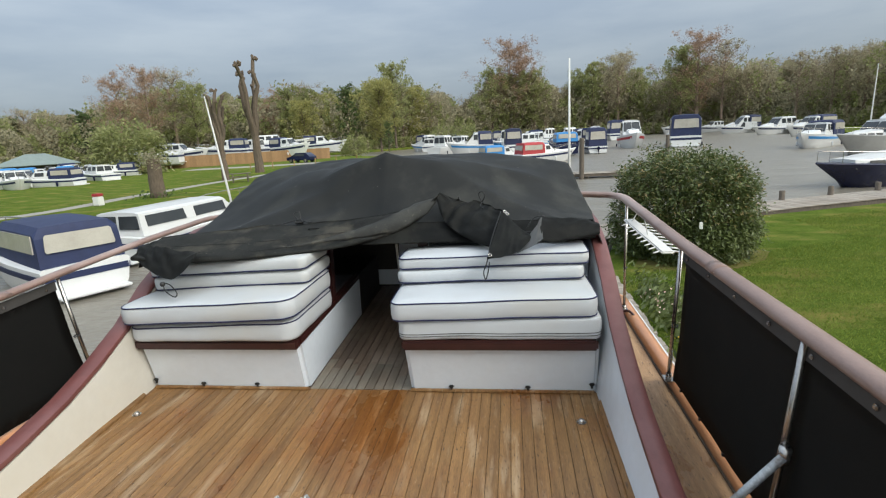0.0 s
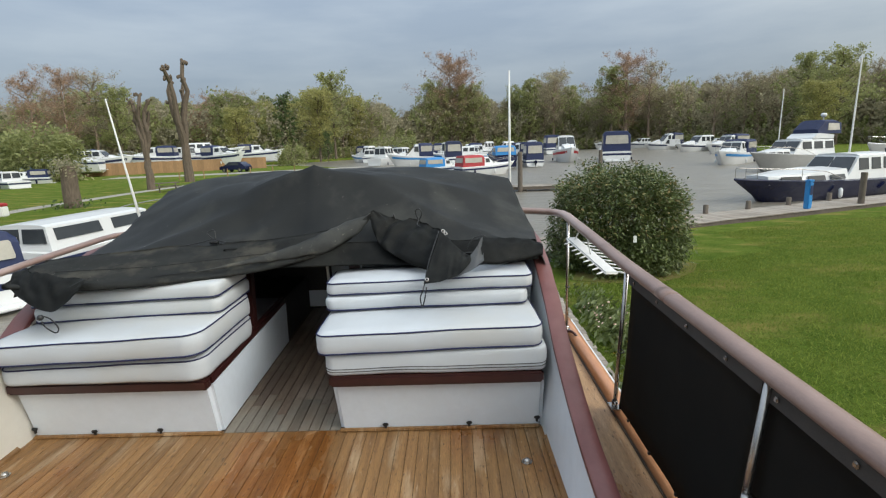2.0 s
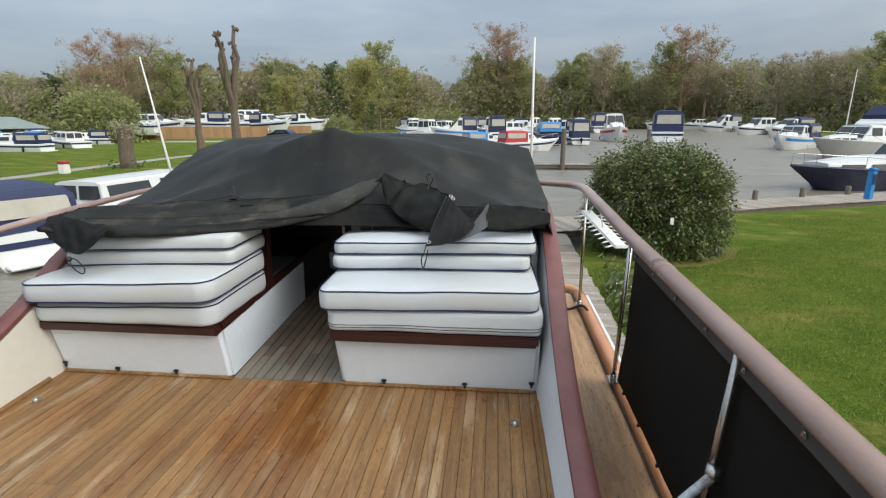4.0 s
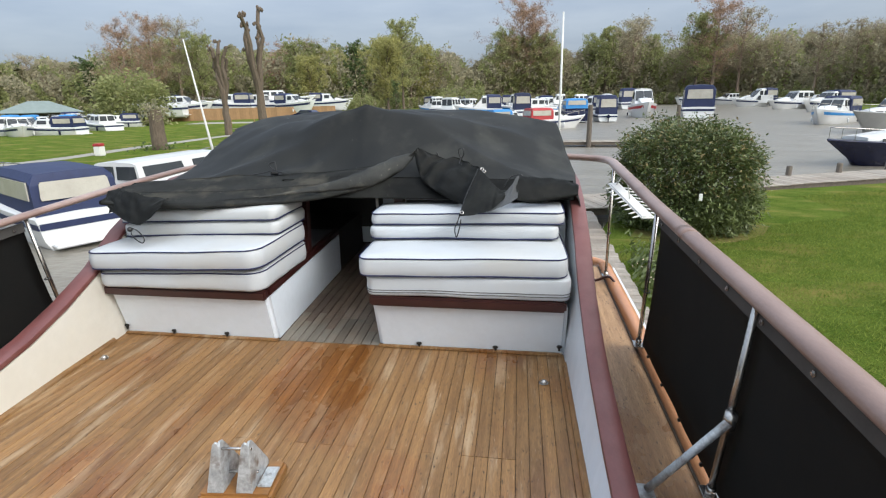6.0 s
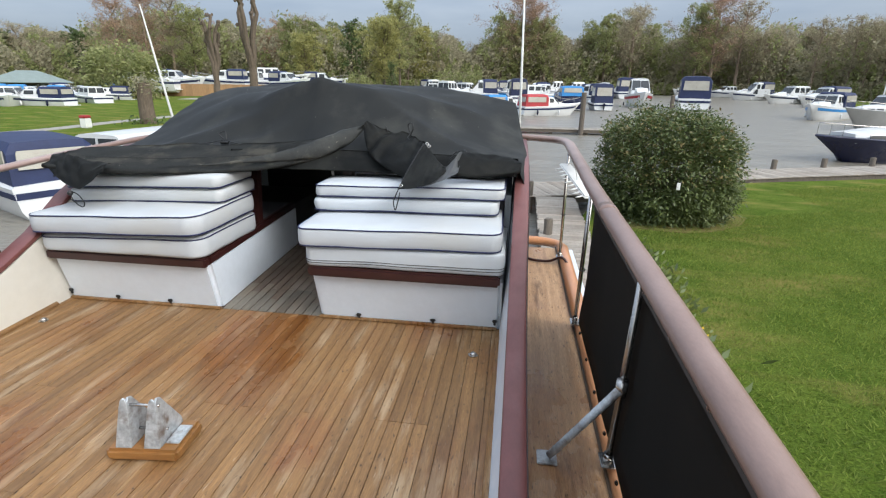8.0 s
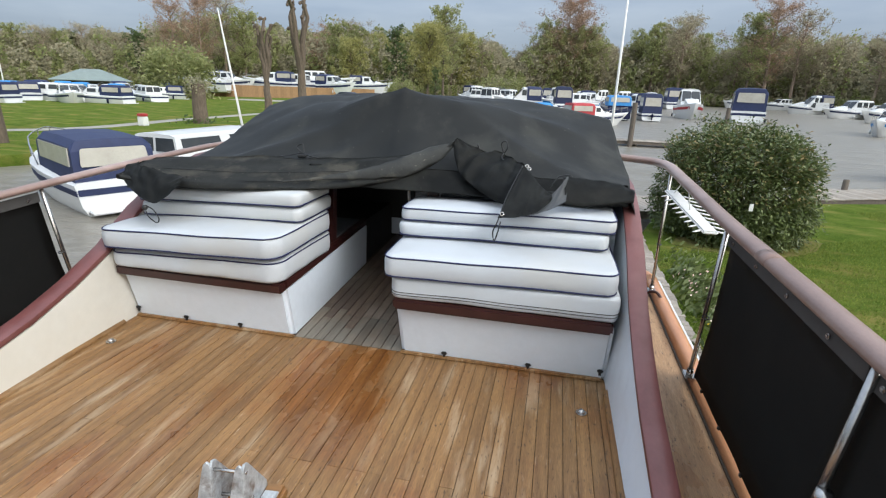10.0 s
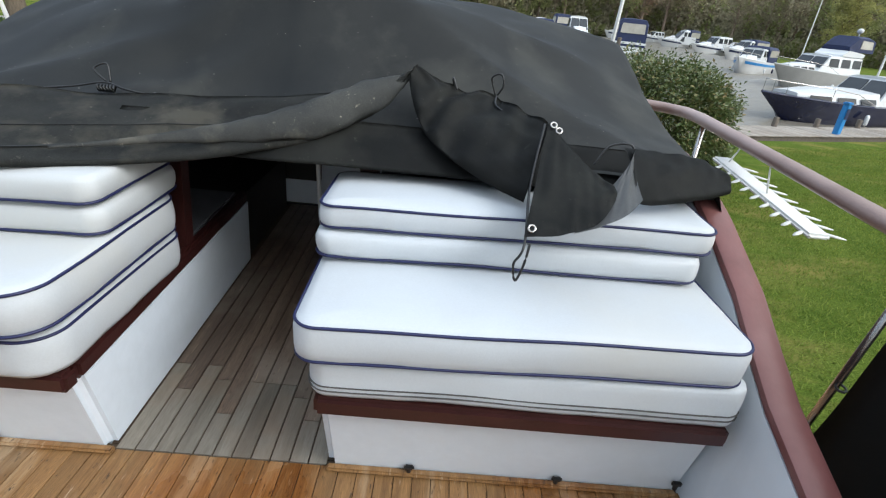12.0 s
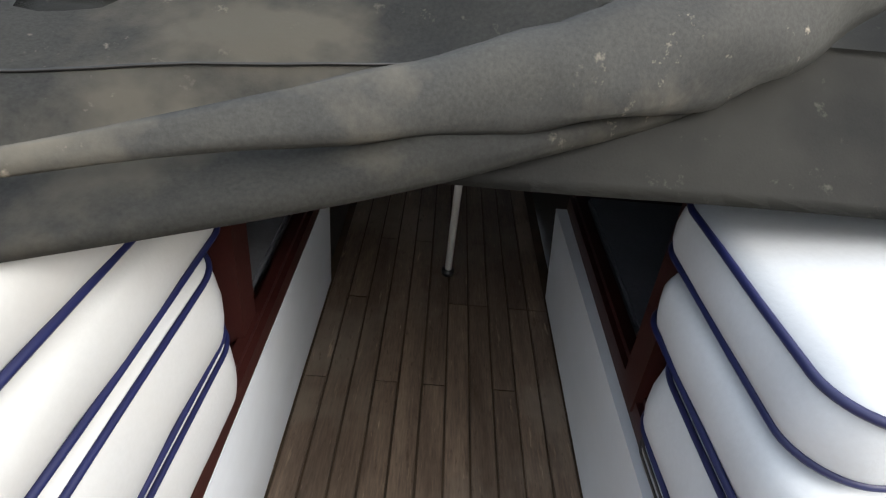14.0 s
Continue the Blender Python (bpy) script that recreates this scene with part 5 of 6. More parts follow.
for kind, bearing, d, px in (("bud", -38.6, 150, 112), ("bud", -36.2, 148, 122), ("bare2", -34.2, 150, 118), ("spring", -32.4, 146, 98),
                             ("spring", -12.4, 150, 122), ("yellow", -14.0, 126, 92), ("yellow", -22.0, 128, 66), ("dark", -17.4, 150, 92), ("dark", -13.2, 120, 30),
                             ("bud", 0.2, 186, 150), ("bud", 1.2, 188, 128), ("spring", -1.8, 184, 104), ("spring", 2.4, 186, 98), ("spring2", 8.6, 190, 106), ("bare", 11.2, 190, 116),
                             ("bud", 18.4, 186, 134), ("spring", 17.0, 184, 112), ("bare", 20.6, 188, 118), ("spring", 33.6, 150, 106), ("spring", 36.0, 140, 108), ("yellow", 34.6, 128, 66), ("bare", 29.0, 165, 92), ("bare", 26.5, 168, 90)):
    plant(kind, bearing, d, rise(bearing, px, d))

# the undergrowth below the woods
uv, uf, gv, gf = [], [], [], []
random.seed(41)
for k in range(110000):
    b = random.uniform(-60, 56)
    d = along([(-60, 180), (-30, 158), (-20, 146), (0, 184), (20, 194), (30, 163), (56, 124)], b) + random.uniform(-5, 22)
    x, y = away(b, d)
    hh = along(SKY, b) / 905 * d * (0.78 + 0.5 * noise.noise(Vector((b * 0.6, d * 0.05, 0)))) + 2.5
    z = -1.5 + hh * random.random() ** 1.35
    if noise.noise(Vector((b * 1.1, z * 0.25, 4))) > -0.05:
        leaf(uv, uf, Vector((x, y, z)), 0.85)
    else:
        leaf(gv, gf, Vector((x, y, z)), 0.85)
for k in range(45000):
    b = random.uniform(-60, 56)
    d = along([(-60, 176), (-30, 154), (-20, 142), (0, 181), (20, 190), (30, 160), (56, 121)], b) + random.uniform(-3, 6)
    x, y = away(b, d)
    z = -1.5 + (3.4 + 2.4 * noise.noise(Vector((b * 0.9, 0, 2)))) * random.random()
    leaf(*((uv, uf) if noise.noise(Vector((b * 2.1, z * 0.3, 8))) > 0.1 else (gv, gf)), Vector((x, y, z)), 0.7)
hv, hf = [], []
for k in range(60000):
    b = random.uniform(-60, 56)
    d = along([(-60, 200), (-30, 180), (-20, 168), (0, 206), (20, 216), (30, 186), (56, 146)], b) + random.uniform(-4, 14)
    x, y = away(b, d)
    top = along(SKY, b) / 905 * d * (0.80 + 0.2 * noise.noise(Vector((b * 0.8, 3, 1)))) + 2.5
    leaf(hv, hf, Vector((x, y, -1.5 + top * (1 - random.random() ** 1.2))), 2.6)
woods = thing("undergrowth", "tangled brown and green undergrowth below the far trees", "woodland", kind="stuff")
mesh_of("far_growth", hv, hf, "leaf_far", woods)
mesh_of("brown_growth", uv, uf, "leaf_grey", woods)
mesh_of("green_growth", gv, gf, "leaf_spring", woods)


def pollard(at, h, limbs, seed, lean=0.0, split=0.32, stout=1.25):
    """Cut-back tree: gnarled trunk, stumpy limbs with swollen heads."""
    random.seed(seed)
    e = thing("pollard_tree", "pollarded tree with bare stumpy knobbed limbs on the lawn", "tree", at)
    vs, fs = [], []
    fork = Vector((lean * 0.3, 0, h * split))
    limb(vs, fs, wavy(Vector((0, 0, -0.1)), fork, 5, 0.08), h * 0.034 * stout, h * 0.026 * stout, 9)
    mesh_of("trunk", vs, fs, "bark", e)
    for k in range(limbs):
        a = k * math.tau / limbs + random.uniform(-0.4, 0.4)
        tip = fork + Vector((math.cos(a) * h * random.uniform(0.06, 0.16), math.sin(a) * h * random.uniform(0.06, 0.16), h * (1 - split) * random.uniform(0.62, 1.0)))
        vs, fs = [], []
        line = wavy(fork - Vector((0, 0, 0.2)), tip, 7, h * 0.035)
        limb(vs, fs, line, h * 0.021 * stout, h * 0.012 * stout, 7)
        for j in range(11):
            q = line[2 + j % 5] if j < 6 else tip
            c = q + Vector((random.gauss(0, 1), random.gauss(0, 1), random.gauss(0, 0.7))) * h * 0.013
            knob = [c + Vector((0, 0, z)) * h * 0.015 for z in (-1, -0.4, 0.4, 1)]
            i0 = len(vs)
            size = h * random.uniform(0.008, 0.015)
            limb(vs, fs, knob, size, size * random.uniform(0.7, 1.1), 6)
            for v in vs[i0:i0 + 6] + vs[-6:]:
                v.xy = Vector((c.x, c.y)) + (Vector((v.x, v.y)) - Vector((c.x, c.y))) * 0.45
        mesh_of("limb", vs, fs, "bark", e)
    return e


pollard((-27.6, 55.2, -1.5), 12.2, 4, 2)
pollard((-25.6, 44.5, -1.5), 8.3, 5, 5)
pollard((-22.2, 17.4, -1.5), 6.9, 3, 9, split=0.66, stout=1.35)
pollard((-23.4, 16.2, -1.5), 6.3, 3, 12, split=0.6, stout=1.35)
random.seed(3)
st = thing("tree_stump", "tall thick stump of a cut tree with ivy sprouts", "tree stump", (-22.6, 30.9, -1.5))
vs, fs = [], []
limb(vs, fs, [Vector((0, 0, -0.1)), Vector((0.02, 0, 0.3)), Vector((0.0, 0, 1.1)), Vector((0.05, 0, 1.9)), Vector((0.02, 0, 2.5))], 0.5, 0.4, 12)
mesh_of("bole", vs, fs, "bark", st)
lv, lf = [], []
for k in range(260):
    leaf(lv, lf, Vector((random.gauss(0, 0.38), random.gauss(0, 0.38), 2.45 + random.gauss(0, 0.3))), 0.2)
mesh_of("sprout", lv, lf, "leaf_grey", st)["kind"] = "stuff"
lv, lf = [], []
for k in range(160):
    leaf(lv, lf, Vector((random.gauss(0, 0.6), random.gauss(0, 0.6), abs(random.gauss(0, 0.25)))), 0.22)
mesh_of("ivy", lv, lf, "leaf_dark", st)["kind"] = "stuff"


# ---- jetties ----
def jetty(name, a, b, wide, label, z=-1.42, step=0.145):
    """Boards laid across two bearers on posts, from a to b."""
    a, b = Vector((*a, 0)), Vector((*b, 0))
    d = (b - a)
    ln = d.length
    e = thing(name, label, "jetty", (a.x, a.y, z), math.degrees(math.atan2(d.y, d.x)), kind="structure")
    for s in (-1, 1):
        part("bearer", boxm(0, ln, s * wide * 0.44 - 0.05, s * wide * 0.44 + 0.05, -0.23, -0.034), "post", e)
    part("underside", boxm(0, ln, -wide * 0.4, wide * 0.4, -0.2, -0.12), "post", e)
    n = int(ln / 2.2)
    for k in range(n + 1):
        for s in (-1, 1):
            bm = bmesh.new()
            tube(bm, [(k * ln / max(n, 1), s * (wide * 0.5 - 0.16), -1.2), (k * ln / max(n, 1), s * (wide * 0.5 - 0.16), -0.06)], 0.08, 8)
            part("pile", bm, "post", e)
    bm = boxm(-step / 2 + 0.006, step / 2 - 0.006, -wide / 2, wide / 2, -0.032, 0, bevel=0.004, seg=1)
    first = part("board", bm, "jetty", e)
    for k in range(int(ln / step)):
        ob = first if k == 0 else new("board", first.data)
        ob.parent = e
        ob.location = ((k + 0.5) * step, random.uniform(-0.02, 0.02), random.uniform(-0.004, 0.004))
    return e


random.seed(6)
jetty("jetty", (2.08, -3.0), (2.25, 13.2), 1.0, "weathered grey boarded jetty beside the moored boat")
jetty("jetty", (1.2, 13.95), (5.2, 15.3), 1.9, "weathered boarded jetty end beyond the shrub", z=-1.425)
jetty("jetty", (5.0, 16.4), (9.5, 18.45), 1.6, "weathered boarded jetty edging the harbour", z=-1.43)
jetty("jetty", (9.4, 18.4), (26.0, 25.0), 1.6, "weathered boarded jetty edging the harbour lawn")
jetty("pontoon", (-6, 36.6), (13, 36.6), 1.5, "low grey boarded pontoon across the harbour", z=-1.55, step=0.16)


def bollard(x, y, h, r, label, z=-1.5):
    e = thing("mooring_post", label, "post", (x, y, z))
    bm = bmesh.new()
    tube(bm, [(0, 0, -0.8), (0, 0, h - 0.02), (0, 0, h)], [r, r * 0.95, r * 0.8], 10)
    part("shaft", bm, "post", e, smooth="auto")
    return e


for t, h in ((1.35, 0.42), (3.6, 0.42), (5.9, 0.4), (8.4, 0.42), (10.6, 0.45)):
    bollard(9.4 + t * 0.929 - 0.26, 18.4 + t * 0.37 + 0.66, h, 0.1, "short weathered mooring post on the jetty")
bollard(17.4, 21.0, 1.35, 0.12, "tall weathered mooring post on the jetty")
bollard(5.45, 35.7, 2.35, 0.17, "tall dark mooring post at the pontoon")
bollard(12.2, 40.0, 2.2, 0.15, "tall dark mooring post at the pontoon")
bollard(1.88, 9.55, 0.34, 0.09, "short mooring post on the boarded jetty", -1.45)
bollard(1.6, 13.2, 0.4, 0.09, "short mooring post on the boarded jetty", -1.45)
pd = thing("service_pedestal", "bright blue power pedestal on the jetty", "power pedestal", (14.55, 20.0, -1.43), 22)
part("column", boxm(-0.12, 0.12, -0.1, 0.1, 0, 1.05, bevel=0.03), "brightblue", pd)
part("socket_panel", boxm(-0.08, 0.08, -0.115, -0.098, 0.55, 0.92, bevel=0.01), "blue", pd)
part("head", boxm(-0.14, 0.14, -0.12, 0.12, 1.052, 1.14, bevel=0.03), "brightblue", pd)
bin_ = thing("litter_bin", "small pale red-topped litter bin beside the path", "litter bin", (-23.8, 27.2, -1.5))
part("body", boxm(-0.22, 0.22, -0.22, 0.22, 0, 0.55, bevel=0.04), "whiteplastic", bin_)
part("lid", boxm(-0.24, 0.24, -0.24, 0.24, 0.552, 0.72, bevel=0.05), "red", bin_)
fl = thing("daffodils", "clump of yellow daffodils in the grass by the jetty", "flowers", (2.95, 5.3, -1.5))
random.seed(2)
lv, lf = [], []
for k in range(260):
    leaf(lv, lf, Vector((random.gauss(0, 0.25), random.gauss(0, 0.5), abs(random.gauss(0.1, 0.08)))), 0.1, 2.2)
mesh_of("leaves", lv, lf, "leaf_bush", fl)
lv, lf = [], []
for k in range(70):
    leaf(lv, lf, Vector((random.gauss(0, 0.22), random.gauss(0, 0.5), random.uniform(0.22, 0.34))), 0.05)
mesh_of("flower_head", lv, lf, "flower", fl)["kind"] = "stuff"
fl = thing("border_plants", "low leafy border plants with pale flowers beside the jetty", "flowers", (3.05, 8.2, -1.5))
lv, lf = [], []
for k in range(1500):
    leaf(lv, lf, Vector((random.gauss(0.15, 0.2), random.gauss(-0.6, 1.0), abs(random.gauss(0.12, 0.1)))), 0.085, 1.8)
mesh_of("leaves", lv, lf, "leaf_bush", fl)
lv, lf = [], []
for k in range(45):
    leaf(lv, lf, Vector((random.gauss(0, 0.22), random.gauss(-0.8, 0.5), random.uniform(0.25, 0.38))), 0.05)
mesh_of("flower_head", lv, lf, "petal", fl)["kind"] = "stuff"


# ---- moored boats ----
def slab(bm, pts, out, thick=0.02):
    """A thin plate over a four-cornered outline."""
    out = Vector(out).normalized() * thick
    loft(bm, [[Vector(p) - out * 0.5 for p in pts], [Vector(p) + out for p in pts]])
    return bm


def boat(label, L, B, free, hull="hullwhite", canopy=None, cabin=(0.12, 0.62, 0.75), at=(0, 0), heading=0.0, stripe="blue", hard_top=False, rail=True, outboard=False, fly=False, z=-1.9, name="motor_boat", coach=(0.24, 0.0)):
    """Cabin cruiser; bow along local +y, waterline at 0. cabin: start, end (from the stern, in lengths) and height."""
    e = thing(name, label, "boat", (*at, z), heading, "moored boats")

    def half(t):
        return B / 2 * (0.92 + 0.08 * min(t / 0.3, 1)) * (1 - max(0.0, (t - 0.5) / 0.5) ** 2.3)

    def sheer(t):
        return free * (1 + 0.42 * t * t)

    ts = [0, 0.06, 0.2, 0.35, 0.5, 0.62, 0.74, 0.84, 0.92, 0.97, 1.0]
    rings = []
    for t in ts:
        y, w, s = (t - 0.5) * L, max(half(t), 0.03), sheer(t)
        y2 = y + 0.05 * L * max(0, t - 0.6)
        y -= 0.16 * L * max(0.0, (t - 0.7) / 0.3) ** 2
        ym = (y * 2 + y2) / 3
        flare = 1 - 0.35 * max(0.0, (t - 0.55) / 0.45)
        rings.append([(0, y, -0.35), (w * 0.72 * flare, y, -0.12), (w * 0.9 * flare, ym, s * 0.3), (w, y2, s), (w * 0.93, y2, s + 0.05), (0, y2, s + 0.09), (-w * 0.93, y2, s + 0.05), (-w, y2, s), (-w * 0.9 * flare, ym, s * 0.3), (-w * 0.72 * flare, y, -0.12)])
    part("hull", loft(bmesh.new(), rings), hull, e, smooth="auto")
    for s in (-1, 1):
        if stripe:
            bm = bmesh.new()
            loft(bm, [[(s * (max(half(t), 0.03) * f * (1 - 0.35 * max(0.0, (t - 0.55) / 0.45) * (1 - k) * 1.4) + 0.014), (t - 0.5) * L + 0.05 * L * max(0, t - 0.6) * g - 0.16 * L * max(0.0, (t - 0.7) / 0.3) ** 2 * (1 - k) * 0.95, sheer(t) * k) for f, g, k in ((0.965, 0.6, 0.66), (0.985, 0.85, 0.84), (0.94, 0.85, 0.84), (0.93, 0.6, 0.66))] for t in ts[:-2]])
            part("stripe", bm, stripe, e)
    if stripe:
        part("transom_stripe", boxm(-half(0) * 0.94, half(0) * 0.94, -0.5 * L - 0.016, -0.5 * L + 0.004, free * 0.66, free * 0.86), stripe, e)
    c0, c1, ch = cabin
    y0, y1 = (c0 - 0.5) * L, (c1 - 0.5) * L
    base = sheer((c0 + c1) / 2) + 0.03

    def side(y, k):
        """Half width of the cabin at y and at the share k of its height."""
        t = y / L + 0.5
        return half(min(t, 0.86)) * (0.80 - 0.12 * k)

    slope = ch * 0.9
    rings = []
    for f in (0, 0.25, 0.5, 0.75, 1.0):
        lo, hi = y0 + (y1 - y0) * f, y0 + 0.06 * ch + (y1 - slope - y0 - 0.06 * ch) * f
        rings.append([(-side(lo, 0), lo, base), (-side(hi, 1), hi, base + ch * 0.93), (-side(hi, 1) * 0.8, hi, base + ch), (0, hi, base + ch * 1.04), (side(hi, 1) * 0.8, hi, base + ch), (side(hi, 1), hi, base + ch * 0.93), (side(lo, 0), lo, base)])
    part("cabin", loft(bmesh.new(), rings), "hullwhite", e)
    # foredeck coach roof
    f0, f1 = y1 - 0.02, min(y1 + coach[0] * L, 0.40 * L)
    rings = []
    for f in (0, 0.5, 1):
        y = f0 + (f1 - f0) * f
        w, hh = half(y / L + 0.5) * (0.62 if not coach[1] else coach[2]), (ch * 0.42 * (1 - 0.75 * f) if not coach[1] else coach[1] * (1 - 0.35 * f))
        rings.append([(-w, y, base), (-w * 0.85, y, base + hh), (0, y, base + hh * 1.12), (w * 0.85, y, base + hh), (w, y, base)])
    part("coach_roof", loft(bmesh.new(), rings), "hullwhite", e)
    if coach[1]:
        for s in (-1, 1):
            for k in range(3):
                ya, yb = f0 + (f1 - f0) * (0.06 + 0.3 * k), f0 + (f1 - f0) * (0.28 + 0.3 * k)
                wa, wb = half(ya / L + 0.5) * coach[2], half(yb / L + 0.5) * coach[2]
                pts = [(s * wa * 0.975, ya, base + 0.14), (s * wb * 0.975, yb, base + 0.14), (s * wb * 0.91, yb, base + 0.36), (s * wa * 0.91, ya, base + 0.36)]
                part("cabin_window", slab(bmesh.new(), pts, (s, 0, 0.2)), "window", e)
    # windows
    n = 3 if L > 9 else 2
    for s in (-1, 1):
        for k in range(n):
            a, b = (k + 0.1) / n, (k + 0.9) / n
            ya, yb = y0 + (y1 - slope * 0.8 - y0) * a + 0.05, y0 + (y1 - slope * 0.8 - y0) * b
            pts = [(s * side(ya, 0.35), ya, base + ch * 0.38), (s * side(yb, 0.35), yb, base + ch * 0.38), (s * side(yb, 0.85), yb - 0.05, base + ch * 0.84), (s * side(ya, 0.85), ya, base + ch * 0.84)]
            part("window", slab(bmesh.new(), pts, (s, 0, 0.15)), "window", e)
        ym, yt = y1 - slope * 0.28, y1 - slope * 0.86
        wx0, wx1 = side(ym, 0.3), side(yt, 0.86)
        pts = [(s * 0.04, ym, base + ch * 0.3), (s * wx0 * 0.92, ym, base + ch * 0.3), (s * wx1 * 0.9, yt, base + ch * 0.88), (s * 0.04, yt, base + ch * 0.88)]
        part("windscreen", slab(bmesh.new(), pts, (0, 0.8, 0.8)), "window", e)
        pts = [(s * 0.06, y0, base + ch * 0.3), (s * side(y0, 0.3) * 0.9, y0, base + ch * 0.3), (s * side(y0, 0.85) * 0.9, y0 + 0.05 * ch, base + ch * 0.86), (s * 0.06, y0 + 0.05 * ch, base + ch * 0.86)]
        part("aft_window", slab(bmesh.new(), pts, (0, -1, 0.05)), "window", e)
    top = base + ch
    if canopy:
        a, b = -0.47 * L, y0 + 0.3 * (y1 - y0)
        ht = top + 0.28
        rings = []
        for y, k in ((a, 0.86), (a + 0.1, 0.97), ((a + b) / 2, 1.0), (b - 0.2, 0.99), (b, 0.9)):
            w = half(0.15) * 0.9
            zz = sheer(0.1) + (ht - sheer(0.1)) * k
            yy = a - 0.12 if y == a else y
            rings.append([(-w, yy if y != a else a - 0.1, sheer(0.1)), (-w * 0.97, y, sheer(0.1) + (zz - sheer(0.1)) * 0.82), (-w * 0.8, y + (0.05 if y == a else 0), zz * 0.985), (0, y + (0.05 if y == a else 0), zz), (w * 0.8, y + (0.05 if y == a else 0), zz * 0.985), (w * 0.97, y, sheer(0.1) + (zz - sheer(0.1)) * 0.82), (w, yy if y != a else a - 0.1, sheer(0.1))])
        can = part("canopy", loft(bmesh.new(), rings), canopy, e)
        zl, zh = sheer(0.1) + (ht - sheer(0.1)) * 0.38, sheer(0.1) + (ht - sheer(0.1)) * 0.78
        w = half(0.15) * 0.9
        pts = [(-w * 0.80, a - 0.085, zl), (w * 0.80, a - 0.085, zl), (w * 0.82, a - 0.075, zl + 0.06), (w * 0.78, a - 0.04, zh - 0.05), (w * 0.74, a - 0.035, zh), (-w * 0.74, a - 0.035, zh), (-w * 0.78, a - 0.04, zh - 0.05), (-w * 0.82, a - 0.075, zl + 0.06)]
        part("clear_panel", slab(bmesh.new(), pts, (0, -1, 0)), "clear", e)
        for s in (-1, 1):
            pts = [(s * w * 0.995, a + 0.15, zl), (s * w * 0.995, b - 0.3, zl), (s * w * 0.985, b - 0.3, zh), (s * w * 0.985, a + 0.15, zh)]
            part("clear_panel", slab(bmesh.new(), pts, (s, 0, 0)), "clear", e)
        top = ht
    if hard_top:
        w = half(0.3) * 0.86
        bm = boxm(-w, w, -0.42 * L, y0 + 0.2, top + 0.02, top + 0.10, bevel=0.03)
        part("hard_top", bm, "hullwhite", e)
        for s in (-1, 1):
            bm = bmesh.new()
            tube(bm, [(s * w * 0.9, -0.4 * L, sheer(0.1)), (s * w * 0.9, -0.4 * L, top + 0.03)], 0.04, 6)
            part("roof_post", bm, "hullwhite", e)
    if fly:
        w = side(y0 + 0.4, 1) * 0.95
        rings = [[(-w, y, top), (-w * 1.02, y - 0.05, top + 0.42 * k), (w * 1.02, y - 0.05, top + 0.42 * k), (w, y, top)] for y, k in ((y0, 0.7), (y0 + 1.2, 1.0), (y0 + 2.2, 1.15), (y0 + 2.8, 0.3))]
        part("flybridge", loft(bmesh.new(), rings), "hullwhite", e)
        rings = [[(-w, y, top + 0.4), (-w * 0.93, y, top + 0.4 + 1.1 * k), (-w * 0.6, y, top + 0.4 + 1.25 * k), (w * 0.6, y, top + 0.4 + 1.25 * k), (w * 0.93, y, top + 0.4 + 1.1 * k), (w, y, top + 0.4)] for y, k in ((y0 - 1.0, 0.85), (y0 - 0.4, 1.0), (y0 + 1.2, 1.0), (y0 + 2.1, 0.35))]
        part("fly_canopy", loft(bmesh.new(), rings), "blue", e)
        for s in (-1, 1):
            pts = [(s * w * 0.99, y0 - 0.7, top + 0.7), (s * w * 0.99, y0 + 0.9, top + 0.7), (s * w * 0.95, y0 + 0.8, top + 1.35), (s * w * 0.95, y0 - 0.6, top + 1.3)]
            part("clear_panel", slab(bmesh.new(), pts, (s, 0, 0.1), 0.04), "clear", e)
        bm = bmesh.new()
        tube(bm, [(0, y0 - 0.2, top + 1.5), (0, y0 - 0.2, top + 2.0)], 0.05, 8)
        bmesh.ops.create_uvsphere(bm, u_segments=12, v_segments=8, radius=0.26, matrix=Matrix.Translation((0, y0 - 0.2, top + 2.1)) @ Matrix.Diagonal((1, 1, 0.8, 1)))
        part("radome", bm, "hullwhite", e, smooth=True)
    if rail:
        pts = []
        for t in (0.5, 0.62, 0.74, 0.84, 0.92, 0.985):
            pts.append((max(half(t), 0.05) * 0.93, (t - 0.5) * L + 0.05 * L * max(0, t - 0.6), sheer(t) + 0.08 + 0.5 * min(1, (t - 0.5) / 0.15)))
        line = pts + [(-x, y, zz) for x, y, zz in pts[::-1]]
        bm = bmesh.new()
        tube(bm, line, 0.02, 5)
        for x, y, zz in line[1:-1:2]:
            t = y / L + 0.5
            tube(bm, [(x, y, zz), (x, y, sheer(min(t, 1)) + 0.03)], 0.016, 4)
        part("bow_rail", bm, "steel", e)
    if outboard:
        bm = boxm(-0.17, 0.17, -0.5 * L - 0.42, -0.5 * L - 0.03, 0.45, 0.95, bevel=0.09)
        box(bm, -0.07, 0.07, -0.5 * L - 0.3, -0.5 * L - 0.1, -0.5, 0.46, bevel=0.03)
        part("outboard_motor", bm, "hullnavy", e)
    bm = boxm(-half(0) * 0.8, half(0) * 0.8, -0.5 * L - 0.4, -0.5 * L - 0.004, 0.10, 0.17, bevel=0.02)
    part("bathing_platform", bm, "greyhull" if hull == "hullnavy" else "hullwhite", e)
